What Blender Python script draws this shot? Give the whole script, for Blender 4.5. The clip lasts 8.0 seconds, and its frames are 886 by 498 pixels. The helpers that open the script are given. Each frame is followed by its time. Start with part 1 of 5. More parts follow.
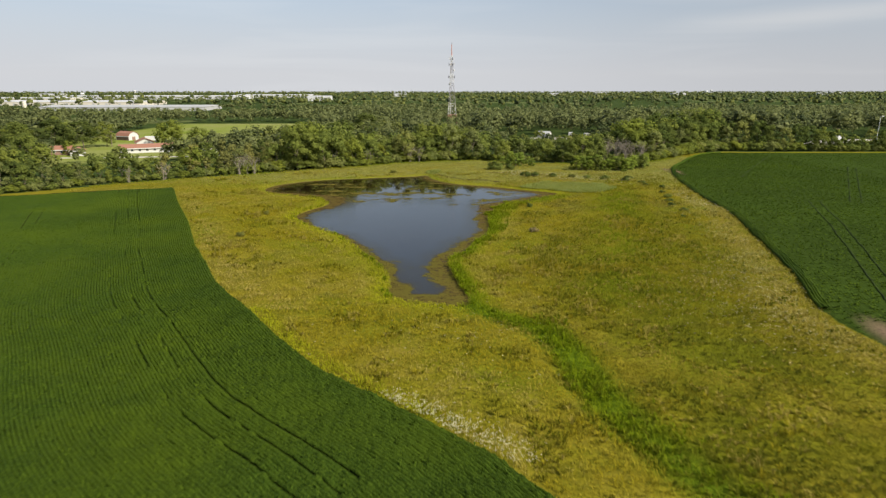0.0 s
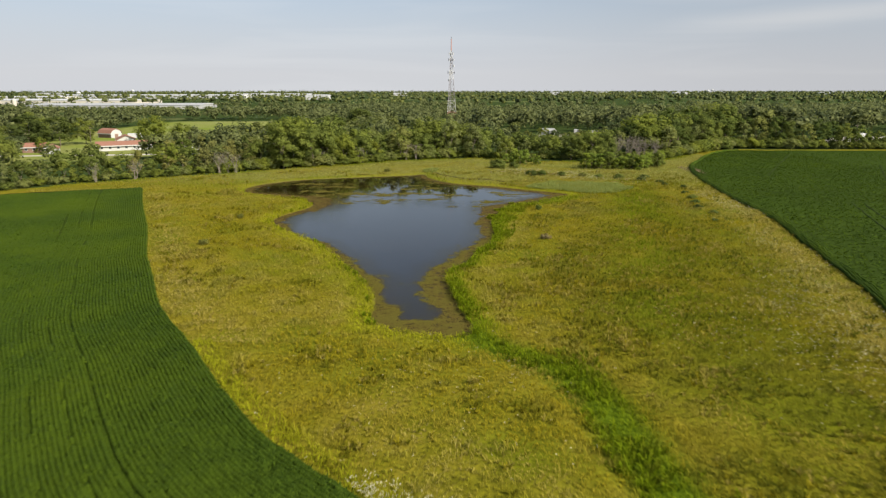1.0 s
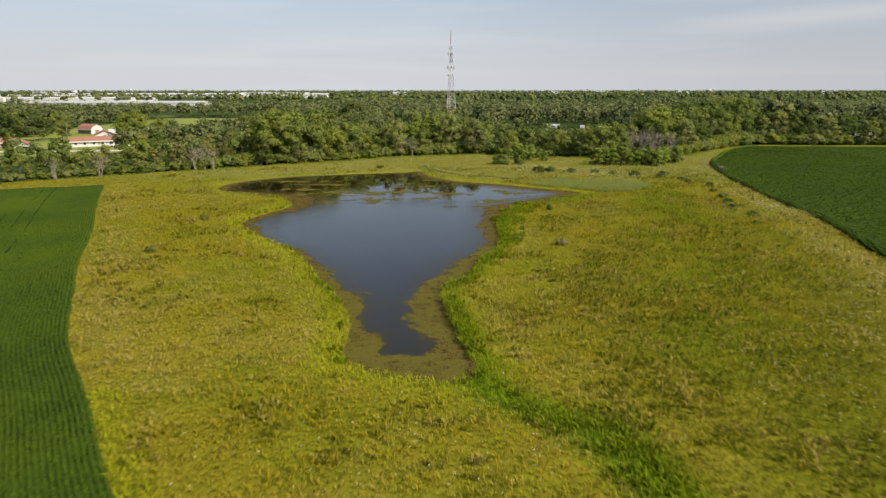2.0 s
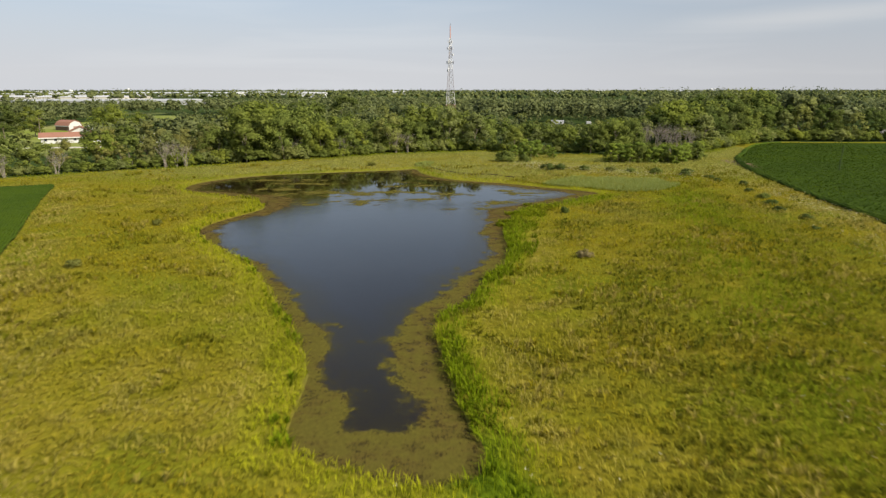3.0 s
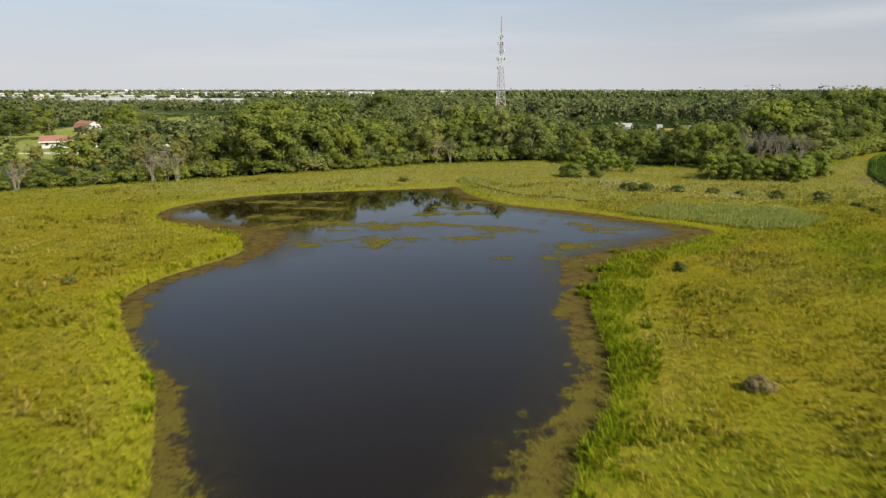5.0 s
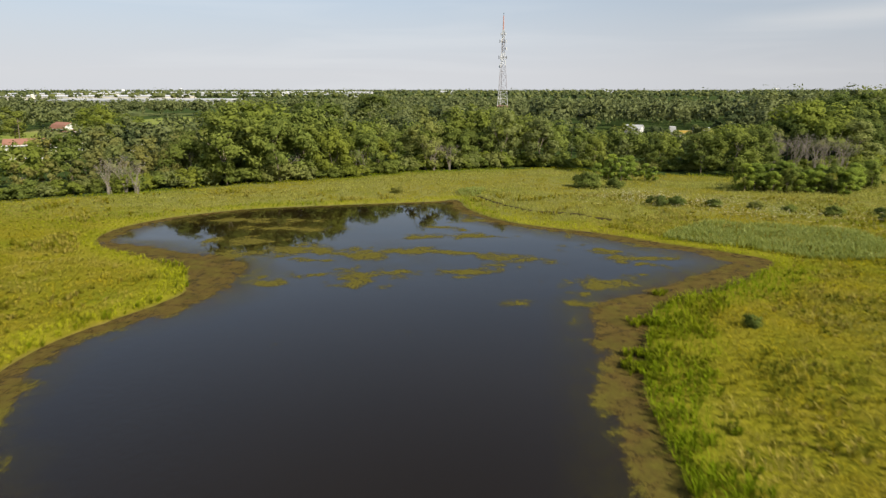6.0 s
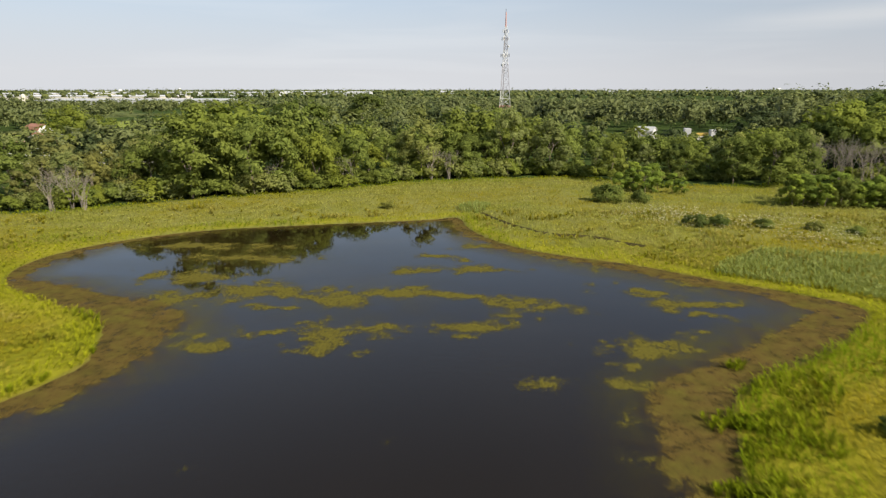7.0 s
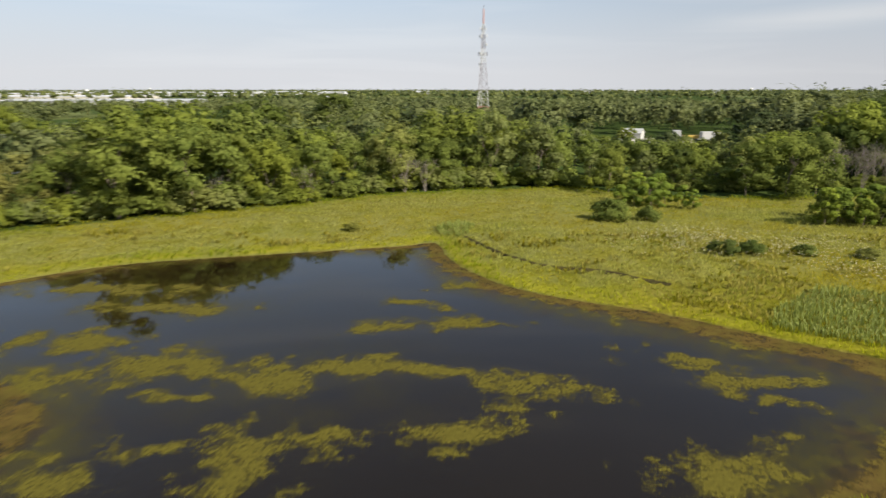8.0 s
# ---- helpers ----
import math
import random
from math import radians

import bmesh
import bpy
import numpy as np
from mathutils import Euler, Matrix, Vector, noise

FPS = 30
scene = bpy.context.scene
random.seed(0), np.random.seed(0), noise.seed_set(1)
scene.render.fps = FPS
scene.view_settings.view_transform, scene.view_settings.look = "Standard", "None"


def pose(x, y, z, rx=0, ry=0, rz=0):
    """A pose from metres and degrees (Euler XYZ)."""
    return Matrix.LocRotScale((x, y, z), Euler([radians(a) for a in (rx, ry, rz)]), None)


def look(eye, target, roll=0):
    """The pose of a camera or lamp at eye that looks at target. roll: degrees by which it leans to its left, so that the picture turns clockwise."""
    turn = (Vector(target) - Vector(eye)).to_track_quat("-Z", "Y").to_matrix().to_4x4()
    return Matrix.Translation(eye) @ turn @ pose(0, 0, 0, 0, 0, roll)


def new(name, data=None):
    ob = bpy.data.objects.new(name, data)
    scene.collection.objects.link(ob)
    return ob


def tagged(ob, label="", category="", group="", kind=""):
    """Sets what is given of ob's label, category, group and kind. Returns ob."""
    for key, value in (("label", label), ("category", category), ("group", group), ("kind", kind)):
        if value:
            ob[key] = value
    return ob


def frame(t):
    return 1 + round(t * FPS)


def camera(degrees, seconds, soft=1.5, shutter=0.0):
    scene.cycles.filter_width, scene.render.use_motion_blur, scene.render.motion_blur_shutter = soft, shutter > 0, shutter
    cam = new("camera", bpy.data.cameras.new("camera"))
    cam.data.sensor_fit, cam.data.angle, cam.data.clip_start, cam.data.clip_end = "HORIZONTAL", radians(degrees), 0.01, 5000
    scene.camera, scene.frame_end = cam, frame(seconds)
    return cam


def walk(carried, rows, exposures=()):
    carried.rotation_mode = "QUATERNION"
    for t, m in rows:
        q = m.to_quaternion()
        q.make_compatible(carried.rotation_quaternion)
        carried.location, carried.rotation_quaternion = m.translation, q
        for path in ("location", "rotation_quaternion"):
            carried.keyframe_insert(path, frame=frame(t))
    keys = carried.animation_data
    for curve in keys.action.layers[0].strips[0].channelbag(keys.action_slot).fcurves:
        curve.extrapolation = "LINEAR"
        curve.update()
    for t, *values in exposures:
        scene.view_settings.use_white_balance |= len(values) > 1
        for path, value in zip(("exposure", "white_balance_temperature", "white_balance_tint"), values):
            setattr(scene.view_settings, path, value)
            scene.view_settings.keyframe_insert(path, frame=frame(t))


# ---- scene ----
# camera: a level, steady flight that sinks, then runs on flat over the pond
cam = camera(68.8, 8.0, 1.3, 0.5)
PITCH, ROLL = -13.93, 0.0
ROWS = [
    (0.0, 0.000, 0.000, 30.586, -0.394),
    (0.5, 0.314, 9.550, 29.186, -0.396),
    (1.0, 0.637, 19.093, 27.719, -0.402),
    (1.5, 0.977, 28.615, 26.109, -0.400),
    (3.0, 1.988, 57.092, 21.332, -0.423),
    (3.5, 2.180, 66.557, 20.918, -0.441),
    (3.6, 2.185, 68.43, 20.90, -0.10),
    (3.7, 2.185, 70.30, 20.885, 0.48),
    (3.8, 2.180, 72.18, 20.87, 1.12),
    (3.9, 2.172, 74.05, 20.86, 2.53),
    (4.0, 2.162, 75.924, 20.849, 3.634),
    (4.1, 2.130, 77.775, 20.83, 3.70),
    (4.5, 1.926, 85.172, 20.743, 3.731),
    (6.0, 0.795, 112.80, 20.343, 3.755),
    (6.5, 0.377, 121.945, 20.217, 3.764),
    (7.0, -0.066, 131.023, 20.118, 3.771),
    (7.5, -0.513, 140.06, 20.09, 3.80),
    (7.8, -0.764, 145.42, 20.036, 3.75),
    (7.9, -0.848, 147.21, 20.018, 2.89),
    (8.0, -0.932, 149.0, 19.999, 1.705),
]
EXPOSURE = 0.6
walk(cam, [(t, pose(x, y, z, 90 + PITCH, ROLL, yaw)) for t, x, y, z, yaw in ROWS], [(0.0, EXPOSURE), (4.5, EXPOSURE), (6.5, EXPOSURE + 0.1), (8.0, EXPOSURE + 0.15)])

# ---- daylight ----
SUN_ELEV, SUN_AZ = radians(37), radians(126)   # azimuth clockwise from +y
to_sun = Vector((math.sin(SUN_AZ) * math.cos(SUN_ELEV), math.cos(SUN_AZ) * math.cos(SUN_ELEV), math.sin(SUN_ELEV)))
world = bpy.data.worlds.new("sky")
scene.world = world
world.use_nodes = True
wn, wl = world.node_tree.nodes, world.node_tree.links
wn.clear()
sky = wn.new("ShaderNodeTexSky")
sky.sky_type = "NISHITA"
sky.sun_disc = False
sky.sun_elevation, sky.sun_rotation = SUN_ELEV, SUN_AZ
sky.air_density, sky.dust_density, sky.ozone_density = 1.0, 1.5, 1.0
back = wn.new("ShaderNodeBackground")
back.inputs["Strength"].default_value = 0.088
wout = wn.new("ShaderNodeOutputWorld")
# milky summer haze, thickest at the horizon, and thin streaks of high cloud
tc = wn.new("ShaderNodeTexCoord")
sp = wn.new("ShaderNodeSeparateXYZ")
wl.new(tc.outputs["Generated"], sp.inputs["Vector"])
hz = wn.new("ShaderNodeMapRange")
hz.interpolation_type = "SMOOTHSTEP"
for k, v in zip(("From Min", "From Max", "To Min", "To Max"), (0.0, 0.30, 0.97, 0.34)):
    hz.inputs[k].default_value = v
wl.new(sp.outputs["Z"], hz.inputs["Value"])
mp = wn.new("ShaderNodeMapping")
mp.inputs["Scale"].default_value = (1.2, 1.2, 14.0)
mp.inputs["Rotation"].default_value = (0.0, radians(-5), 0.0)
wl.new(tc.outputs["Generated"], mp.inputs["Vector"])
cn = wn.new("ShaderNodeTexNoise")
cn.inputs["Scale"].default_value = 1.7
cn.inputs["Detail"].default_value = 5
cn.inputs["Distortion"].default_value = 0.5
wl.new(mp.outputs["Vector"], cn.inputs["Vector"])
cr = wn.new("ShaderNodeMapRange")
cr.inputs["From Min"].default_value, cr.inputs["From Max"].default_value = 0.50, 0.75
cr.inputs["To Max"].default_value = 0.28
wl.new(cn.outputs["Fac"], cr.inputs["Value"])
hm = wn.new("ShaderNodeMix")
hm.data_type = "RGBA"
hc = wn.new("ShaderNodeMix")
hc.data_type = "RGBA"
hc.inputs["A"].default_value = (4.85, 4.95, 5.20, 1)
hc.inputs["B"].default_value = (3.82, 4.45, 5.38, 1)
hk = wn.new("ShaderNodeMapRange")
hk.inputs["From Min"].default_value, hk.inputs["From Max"].default_value = 0.02, 0.15
wl.new(sp.outputs["Z"], hk.inputs["Value"])
wl.new(hk.outputs["Result"], hc.inputs["Factor"])
wl.new(hc.outputs["Result"], hm.inputs["B"])
wl.new(hz.outputs["Result"], hm.inputs["Factor"])
wl.new(sky.outputs["Color"], hm.inputs["A"])
cm = wn.new("ShaderNodeMix")
cm.data_type = "RGBA"
cm.inputs["B"].default_value = (6.0, 6.1, 6.2, 1)
wl.new(cr.outputs["Result"], cm.inputs["Factor"])
wl.new(hm.outputs["Result"], cm.inputs["A"])
# one bright wisp of cirrus low over the plain to the right
wx = wn.new("ShaderNodeMapRange")
wx.interpolation_type = "SMOOTHSTEP"
for k, v in zip(("From Min", "From Max"), (0.25, 0.50)):
    wx.inputs[k].default_value = v
wl.new(sp.outputs["X"], wx.inputs["Value"])


def sky_math(op, a_, b_):
    m_ = wn.new("ShaderNodeMath")
    m_.operation = op
    for s_, v_ in zip(m_.inputs, (a_, b_)):
        if hasattr(v_, "is_output"):
            wl.new(v_, s_)
        else:
            s_.default_value = v_
    return m_.outputs[0]


rise = sky_math("SUBTRACT", sp.outputs["Z"], sky_math("ADD", 0.062, sky_math("MULTIPLY", sp.outputs["X"], 0.06)))
wisp = sky_math("POWER", 2.718, sky_math("MULTIPLY", sky_math("MULTIPLY", rise, rise), -9000.0))
wisp = sky_math("MULTIPLY", sky_math("MULTIPLY", wisp, wx.outputs["Result"]), sky_math("MULTIPLY", cn.outputs["Fac"], 0.9))
cw = wn.new("ShaderNodeMix")
cw.data_type = "RGBA"
cw.inputs["B"].default_value = (6.3, 6.3, 6.3, 1)
wl.new(wisp, cw.inputs["Factor"])
wl.new(cm.outputs["Result"], cw.inputs["A"])
square = wn.new("ShaderNodeVectorMath")
square.operation = "DOT_PRODUCT"
wl.new(tc.outputs["Generated"], square.inputs[0])
square.inputs[1].default_value = to_sun
dim = wn.new("ShaderNodeMapRange")
dim.interpolation_type = "SMOOTHSTEP"
for k, v in zip(("From Min", "From Max", "To Min", "To Max"), (0.0, 0.55, 0.85, 1.0)):
    dim.inputs[k].default_value = v
wl.new(sky_math("ABSOLUTE", square.outputs["Value"], 0.0), dim.inputs["Value"])
tone = wn.new("ShaderNodeVectorMath")
tone.operation = "SCALE"
wl.new(cw.outputs["Result"], tone.inputs[0])
wl.new(dim.outputs["Result"], tone.inputs["Scale"])
wl.new(tone.outputs["Vector"], back.inputs["Color"])
wl.new(back.outputs["Background"], wout.inputs["Surface"])
sun = new("sun", bpy.data.lights.new("sun", "SUN"))
sun.data.energy, sun.data.angle, sun.data.color = 5.0, radians(0.6), (1.0, 0.912, 0.775)
sun.matrix_world = look(to_sun * 300, (0, 0, 0))

# ---- plan of the place, in metres ----
def spline(pts, closed=False, n=6):
    """A smooth line through control points."""
    p = np.array(pts, float)
    m = len(p)
    out = []
    for i in range(m if closed else m - 1):
        a, b, c, d = (p[(i + k) % m] if closed else p[min(max(i + k, 0), m - 1)] for k in (-1, 0, 1, 2))
        for s in np.arange(n) / n:
            out.append(0.5 * (2 * b + (c - a) * s + (2 * a - 5 * b + 4 * c - d) * s * s + (3 * b - a - 3 * c + d) * s ** 3))
    if not closed:
        out.append(p[-1])
    return np.array(out)


POND = spline([(-7.3, 93.8), (-4.7, 91.2), (-1.1, 89.5), (2.6, 88.9), (4.6, 91), (3.4, 97.2), (1.7, 110), (1.8, 116), (4.9, 120.1),
               (7.1, 128), (9.5, 133.5), (11.3, 142), (11.7, 152), (12.5, 158), (14.5, 165), (16.3, 171), (20.3, 175.5), (25.1, 179),
               (31, 184.3), (35.3, 191), (31, 195.5), (25, 199.5), (17.5, 205.3), (9, 209.6), (2.8, 214.6), (-2.2, 223.5), (-4.5, 232.5),
               (-8, 231.0), (-14.3, 229), (-28, 225), (-40.8, 220.5), (-50, 212.5), (-53.8, 203), (-51, 194.2), (-42, 188.2),
               (-34.3, 183.6), (-31, 178), (-30, 172.3), (-34.3, 161), (-34, 153), (-27, 142.6), (-21, 134.5), (-14.2, 120), (-8.3, 105)], True)
EDGE_L = spline([(-81, 197), (-69, 170), (-57.5, 146), (-48, 124), (-41.5, 111), (-34.5, 97), (-25.5, 83.5), (-18.8, 73), (-13.4, 65.6),
                 (-7.8, 60), (-3.6, 56), (3.5, 48.6), (8.3, 42.2), (15, 31), (21, 18), (26, -10)])
TOP_L = np.array([(-300, 25), (-200, 112), (-126, 181), (-106, 191), (-90, 195.5)], float)
FIELD_L = np.vstack([EDGE_L, [(30, -80), (-420, -80), (-420, 25)], TOP_L])
EDGE_R = spline([(70, -80), (63, 0), (58, 40), (54.2, 60), (53.2, 72), (53.0, 85), (59, 103.6), (68, 140), (71.8, 157), (75.6, 188.7), (85, 235), (98, 264), (126, 304), (168, 309.5), (214, 309.5), (420, 311)])
FIELD_R = np.vstack([EDGE_R, [(420, -80)]])
DITCH = spline([(3.8, 92), (6.3, 86.5), (12.5, 80), (15.3, 71.4), (16.4, 62.4), (17.6, 55), (19.8, 48.5), (23, 40), (27, 28), (33, 10), (36, -20)])
BANK = spline([(-0.5, 235), (1.5, 230.5), (4.7, 224.2), (8.3, 220.4), (13.6, 218), (17.7, 215), (20.5, 213)])


MEADOW = np.array([(-160, 262), (-122, 272), (-104, 330), (-84, 384), (-92, 470), (-112, 578), (-222, 575), (-222, 432), (-200, 340), (-185, 300)], float)
TRACKS_L = (10.1, 12.4, 15.0, 31.0, 33.2)


def to_line(p, line, closed=False):
    """Distance of points from a line, and the nearest points on it."""
    a = line
    b = np.roll(line, -1, 0) if closed else line[1:]
    a = a if closed else a[:-1]
    best = np.full(len(p), 1e18)
    near = np.zeros((len(p), 2))
    for s, e in zip(a, b):
        v = e - s
        k = np.clip(((p - s) @ v) / max(v @ v, 1e-9), 0, 1)
        q = s + k[:, None] * v
        d = ((p - q) ** 2).sum(1)
        m = d < best
        best[m], near[m] = d[m], q[m]
    return np.sqrt(best), near


def inside(p, poly):
    x, y = p[:, 0], p[:, 1]
    hit = np.zeros(len(p), bool)
    for (x0, y0), (x1, y1) in zip(poly, np.roll(poly, -1, 0)):
        if y0 != y1:
            hit ^= ((y0 > y) != (y1 > y)) & (x < (x1 - x0) * (y - y0) / (y1 - y0) + x0)
    return hit


def signed(p, poly):
    """Distance from an outline, positive inside."""
    d = to_line(p, poly, True)[0]
    return np.where(inside(p, poly), d, -d)


def wave(p, scale, seed):
    """Smooth value noise of numpy points, 0 to 1."""
    q = p / scale + seed * 17.31
    i = np.floor(q).astype(np.int64)
    f = q - i
    f = f * f * (3 - 2 * f)

    def h(a, b):
        n = (a * 374761393 + b * 668265263 + seed * 69069) & 0xFFFFFFFF
        n = ((n ^ (n >> 13)) * 1274126177) & 0xFFFFFFFF
        return ((n ^ (n >> 16)) & 0xFFFF) / 65535.0
    x, y = i[:, 0], i[:, 1]
    return (h(x, y) * (1 - f[:, 0]) + h(x + 1, y) * f[:, 0]) * (1 - f[:, 1]) + (h(x, y + 1) * (1 - f[:, 0]) + h(x + 1, y + 1) * f[:, 0]) * f[:, 1]


def ramp(v, a, b):
    k = np.clip((v - a) / (b - a), 0, 1)
    return k * k * (3 - 2 * k)


def height(p):
    """Lie of the land over the water's level."""
    p = np.asarray(p, float)
    near = (np.abs(p[:, 0]) < 160) & (p[:, 1] > -40) & (p[:, 1] < 330)
    z = np.full(len(p), 0.75)
    q = p[near]
    d = -signed(q, POND)
    zz = np.where(d > 0, 0.03 + 0.18 * ramp(d, 0, 1.5) + 0.55 * ramp(d, 1, 22), np.maximum(-1.2, -0.03 + d * 0.25))
    ditch = to_line(q, DITCH)[0]
    zz -= 0.45 * (1 - ramp(ditch, 0.8, 5)) * ramp(d, 0, 4)
    bank, foot = to_line(q, BANK)
    zz += np.where(q.sum(1) > foot.sum(1), 0.34 * (1 - ramp(bank, 6, 16)), 0.0) * (1 - ramp(np.abs(q[:, 0] - 12), 12, 18))
    zz += (wave(q, 22, 3) - 0.5) * 0.25 * ramp(d, 3, 20) + (wave(q, 6, 4) - 0.5) * 0.14 * ramp(d, 1, 6) + (wave(q, 2.7, 5) - 0.5) * 0.30 * ramp(d, 2, 8)
    zz += 0.30 * ramp(np.maximum(signed(q, FIELD_L), signed(q, FIELD_R)), -0.2, 0.5)
    z[near] = zz
    return z


# ---- materials ----
def nodes_of(name):
    m = bpy.data.materials.new(name)
    m.use_nodes = True
    nt = m.node_tree
    return m, nt.nodes, nt.links, nt.nodes["Principled BSDF"]


class Net:
    """Short hand for shader nodes."""

    def __init__(self, name, rough=0.8, spec=0.3):
        self.mat, self.n, self.l, self.bsdf = nodes_of(name)
        self.bsdf.inputs["Roughness"].default_value = rough
        self.bsdf.inputs["Specular IOR Level"].default_value = spec
        self.co = self.n.new("ShaderNodeNewGeometry").outputs["Position"]

    def put(self, socket, value):
        if hasattr(value, "is_output"):
            self.l.new(value, socket)
        elif isinstance(value, tuple) and len(value) == 3:
            socket.default_value = (*value, 1)
        else:
            socket.default_value = value

    def noise(self, scale, detail=3, rough=0.55, vector=None, distort=0.0):
        t = self.n.new("ShaderNodeTexNoise")
        self.l.new(vector or self.co, t.inputs["Vector"])
        t.inputs["Scale"].default_value, t.inputs["Detail"].default_value = scale, detail
        t.inputs["Roughness"].default_value, t.inputs["Distortion"].default_value = rough, distort
        return t.outputs["Fac"]

    def stretch(self, scale, rot=(0, 0, 0)):
        m = self.n.new("ShaderNodeMapping")
        self.l.new(self.co, m.inputs["Vector"])
        m.inputs["Scale"].default_value, m.inputs["Rotation"].default_value = scale, rot
        return m.outputs["Vector"]

    def attr(self, name):
        a = self.n.new("ShaderNodeAttribute")
        a.attribute_name = name
        return a.outputs["Fac"]

    def rng(self, v, a, b, lo=0.0, hi=1.0):
        r = self.n.new("ShaderNodeMapRange")
        self.put(r.inputs["Value"], v)
        for k, x in zip(("From Min", "From Max", "To Min", "To Max"), (a, b, lo, hi)):
            r.inputs[k].default_value = x
        return r.outputs["Result"]

    def math(self, op, a, b=0.0):
        m = self.n.new("ShaderNodeMath")
        m.operation = op
        self.put(m.inputs[0], a)
        self.put(m.inputs[1], b)
        return m.outputs[0]

    def mix(self, fac, a, b):
        m = self.n.new("ShaderNodeMix")
        m.data_type = "RGBA"
        self.put(m.inputs["Factor"], fac)
        self.put(m.inputs["A"], a)
        self.put(m.inputs["B"], b)
        return m.outputs["Result"]

    def color(self, c):
        self.put(self.bsdf.inputs["Base Color"], c)
        return self

    def bump(self, h, strength=0.5, dist=0.1):
        b = self.n.new("ShaderNodeBump")
        b.inputs["Strength"].default_value, b.inputs["Distance"].default_value = strength, dist
        self.l.new(h, b.inputs["Height"])
        self.l.new(b.outputs["Normal"], self.bsdf.inputs["Normal"])
        return self

    def object_random(self):
        return self.n.new("ShaderNodeObjectInfo").outputs["Random"]

    def island(self):
        return self.n.new("ShaderNodeNewGeometry").outputs["Random Per Island"]

    def leafy(self, share=0.35):
        """Lets light through thin leaves."""
        t = self.n.new("ShaderNodeBsdfTranslucent")
        link = self.bsdf.inputs["Base Color"].links
        if link:
            self.l.new(link[0].from_socket, t.inputs["Color"])
        m = self.n.new("ShaderNodeMixShader")
        m.inputs["Fac"].default_value = share
        self.l.new(self.bsdf.outputs["BSDF"], m.inputs[1])
        self.l.new(t.outputs["BSDF"], m.inputs[2])
        self.l.new(m.outputs["Shader"], self.n["Material Output"].inputs["Surface"])
        return self


def ground_material():
    g = Net("ground_soil_and_turf", 1.0, 0.02)
    mid, fine, broad = g.noise(0.35, 4), g.noise(3.0, 3), g.noise(0.045, 3)
    prairie = g.mix(g.rng(mid, 0.35, 0.65), (0.146, 0.132, 0.008), (0.186, 0.154, 0.016))
    prairie = g.mix(g.rng(broad, 0.45, 0.62), prairie, (0.122, 0.132, 0.007))
    prairie = g.mix(g.rng(fine, 0.45, 0.7, 0, 0.7), prairie, (0.090, 0.092, 0.008))
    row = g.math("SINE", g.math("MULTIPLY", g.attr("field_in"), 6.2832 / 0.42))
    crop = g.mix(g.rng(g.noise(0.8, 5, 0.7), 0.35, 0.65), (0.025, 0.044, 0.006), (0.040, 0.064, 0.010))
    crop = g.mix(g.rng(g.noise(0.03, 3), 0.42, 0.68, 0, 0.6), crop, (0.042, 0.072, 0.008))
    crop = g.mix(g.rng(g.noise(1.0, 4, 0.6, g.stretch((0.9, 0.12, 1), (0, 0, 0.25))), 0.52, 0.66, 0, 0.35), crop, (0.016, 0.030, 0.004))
    # shade between the rows, painted as dark stripes
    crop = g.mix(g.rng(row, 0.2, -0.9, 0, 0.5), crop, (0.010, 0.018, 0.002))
    # soil under the modelled rows, coloured dark to deepen the shaded gaps
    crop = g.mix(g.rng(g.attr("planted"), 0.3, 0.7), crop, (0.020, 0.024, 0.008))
    mud = g.mix(fine, (0.085, 0.065, 0.030), (0.14, 0.115, 0.035))
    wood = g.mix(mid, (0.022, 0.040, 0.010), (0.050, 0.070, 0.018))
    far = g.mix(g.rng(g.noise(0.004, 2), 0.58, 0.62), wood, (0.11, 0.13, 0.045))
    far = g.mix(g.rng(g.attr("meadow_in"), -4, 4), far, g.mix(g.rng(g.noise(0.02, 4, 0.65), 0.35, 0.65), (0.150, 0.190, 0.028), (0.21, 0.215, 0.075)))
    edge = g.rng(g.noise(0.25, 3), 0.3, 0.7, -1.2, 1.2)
    c = g.mix(g.rng(g.attr("pond_gap"), -0.3, 0.6), mud, prairie)
    c = g.mix(g.math("MULTIPLY", g.attr("open"), g.rng(mid, 0.35, 0.6, 0.2, 0.8)), c, (0.150, 0.152, 0.045))
    c = g.mix(g.math("MULTIPLY", g.rng(g.math("ADD", g.attr("pond_gap"), g.rng(mid, 0.3, 0.7, -2, 2)), 6.0, 2.5), g.math("MULTIPLY", g.rng(g.attr("pond_gap"), 0.3, 1.0), g.rng(g.noise(0.12, 4, 0.6), 0.38, 0.62, 0.1, 0.9))), c, (0.200, 0.190, 0.016))
    c = g.mix(g.rng(g.attr("ditch_gap"), 4.0, 1.0), c, (0.080, 0.120, 0.006))
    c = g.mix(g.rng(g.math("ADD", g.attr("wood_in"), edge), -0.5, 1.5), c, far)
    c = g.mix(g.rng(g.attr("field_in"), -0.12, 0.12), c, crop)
    c = g.mix(g.rng(g.attr("bare"), 0.35, 0.8), c, g.mix(fine, (0.100, 0.070, 0.042), (0.165, 0.120, 0.076)))
    return g.color(c).bump(g.math("ADD", g.noise(1.1, 3, 0.6), g.math("MULTIPLY", fine, 0.35)), 0.7, 0.3).mat


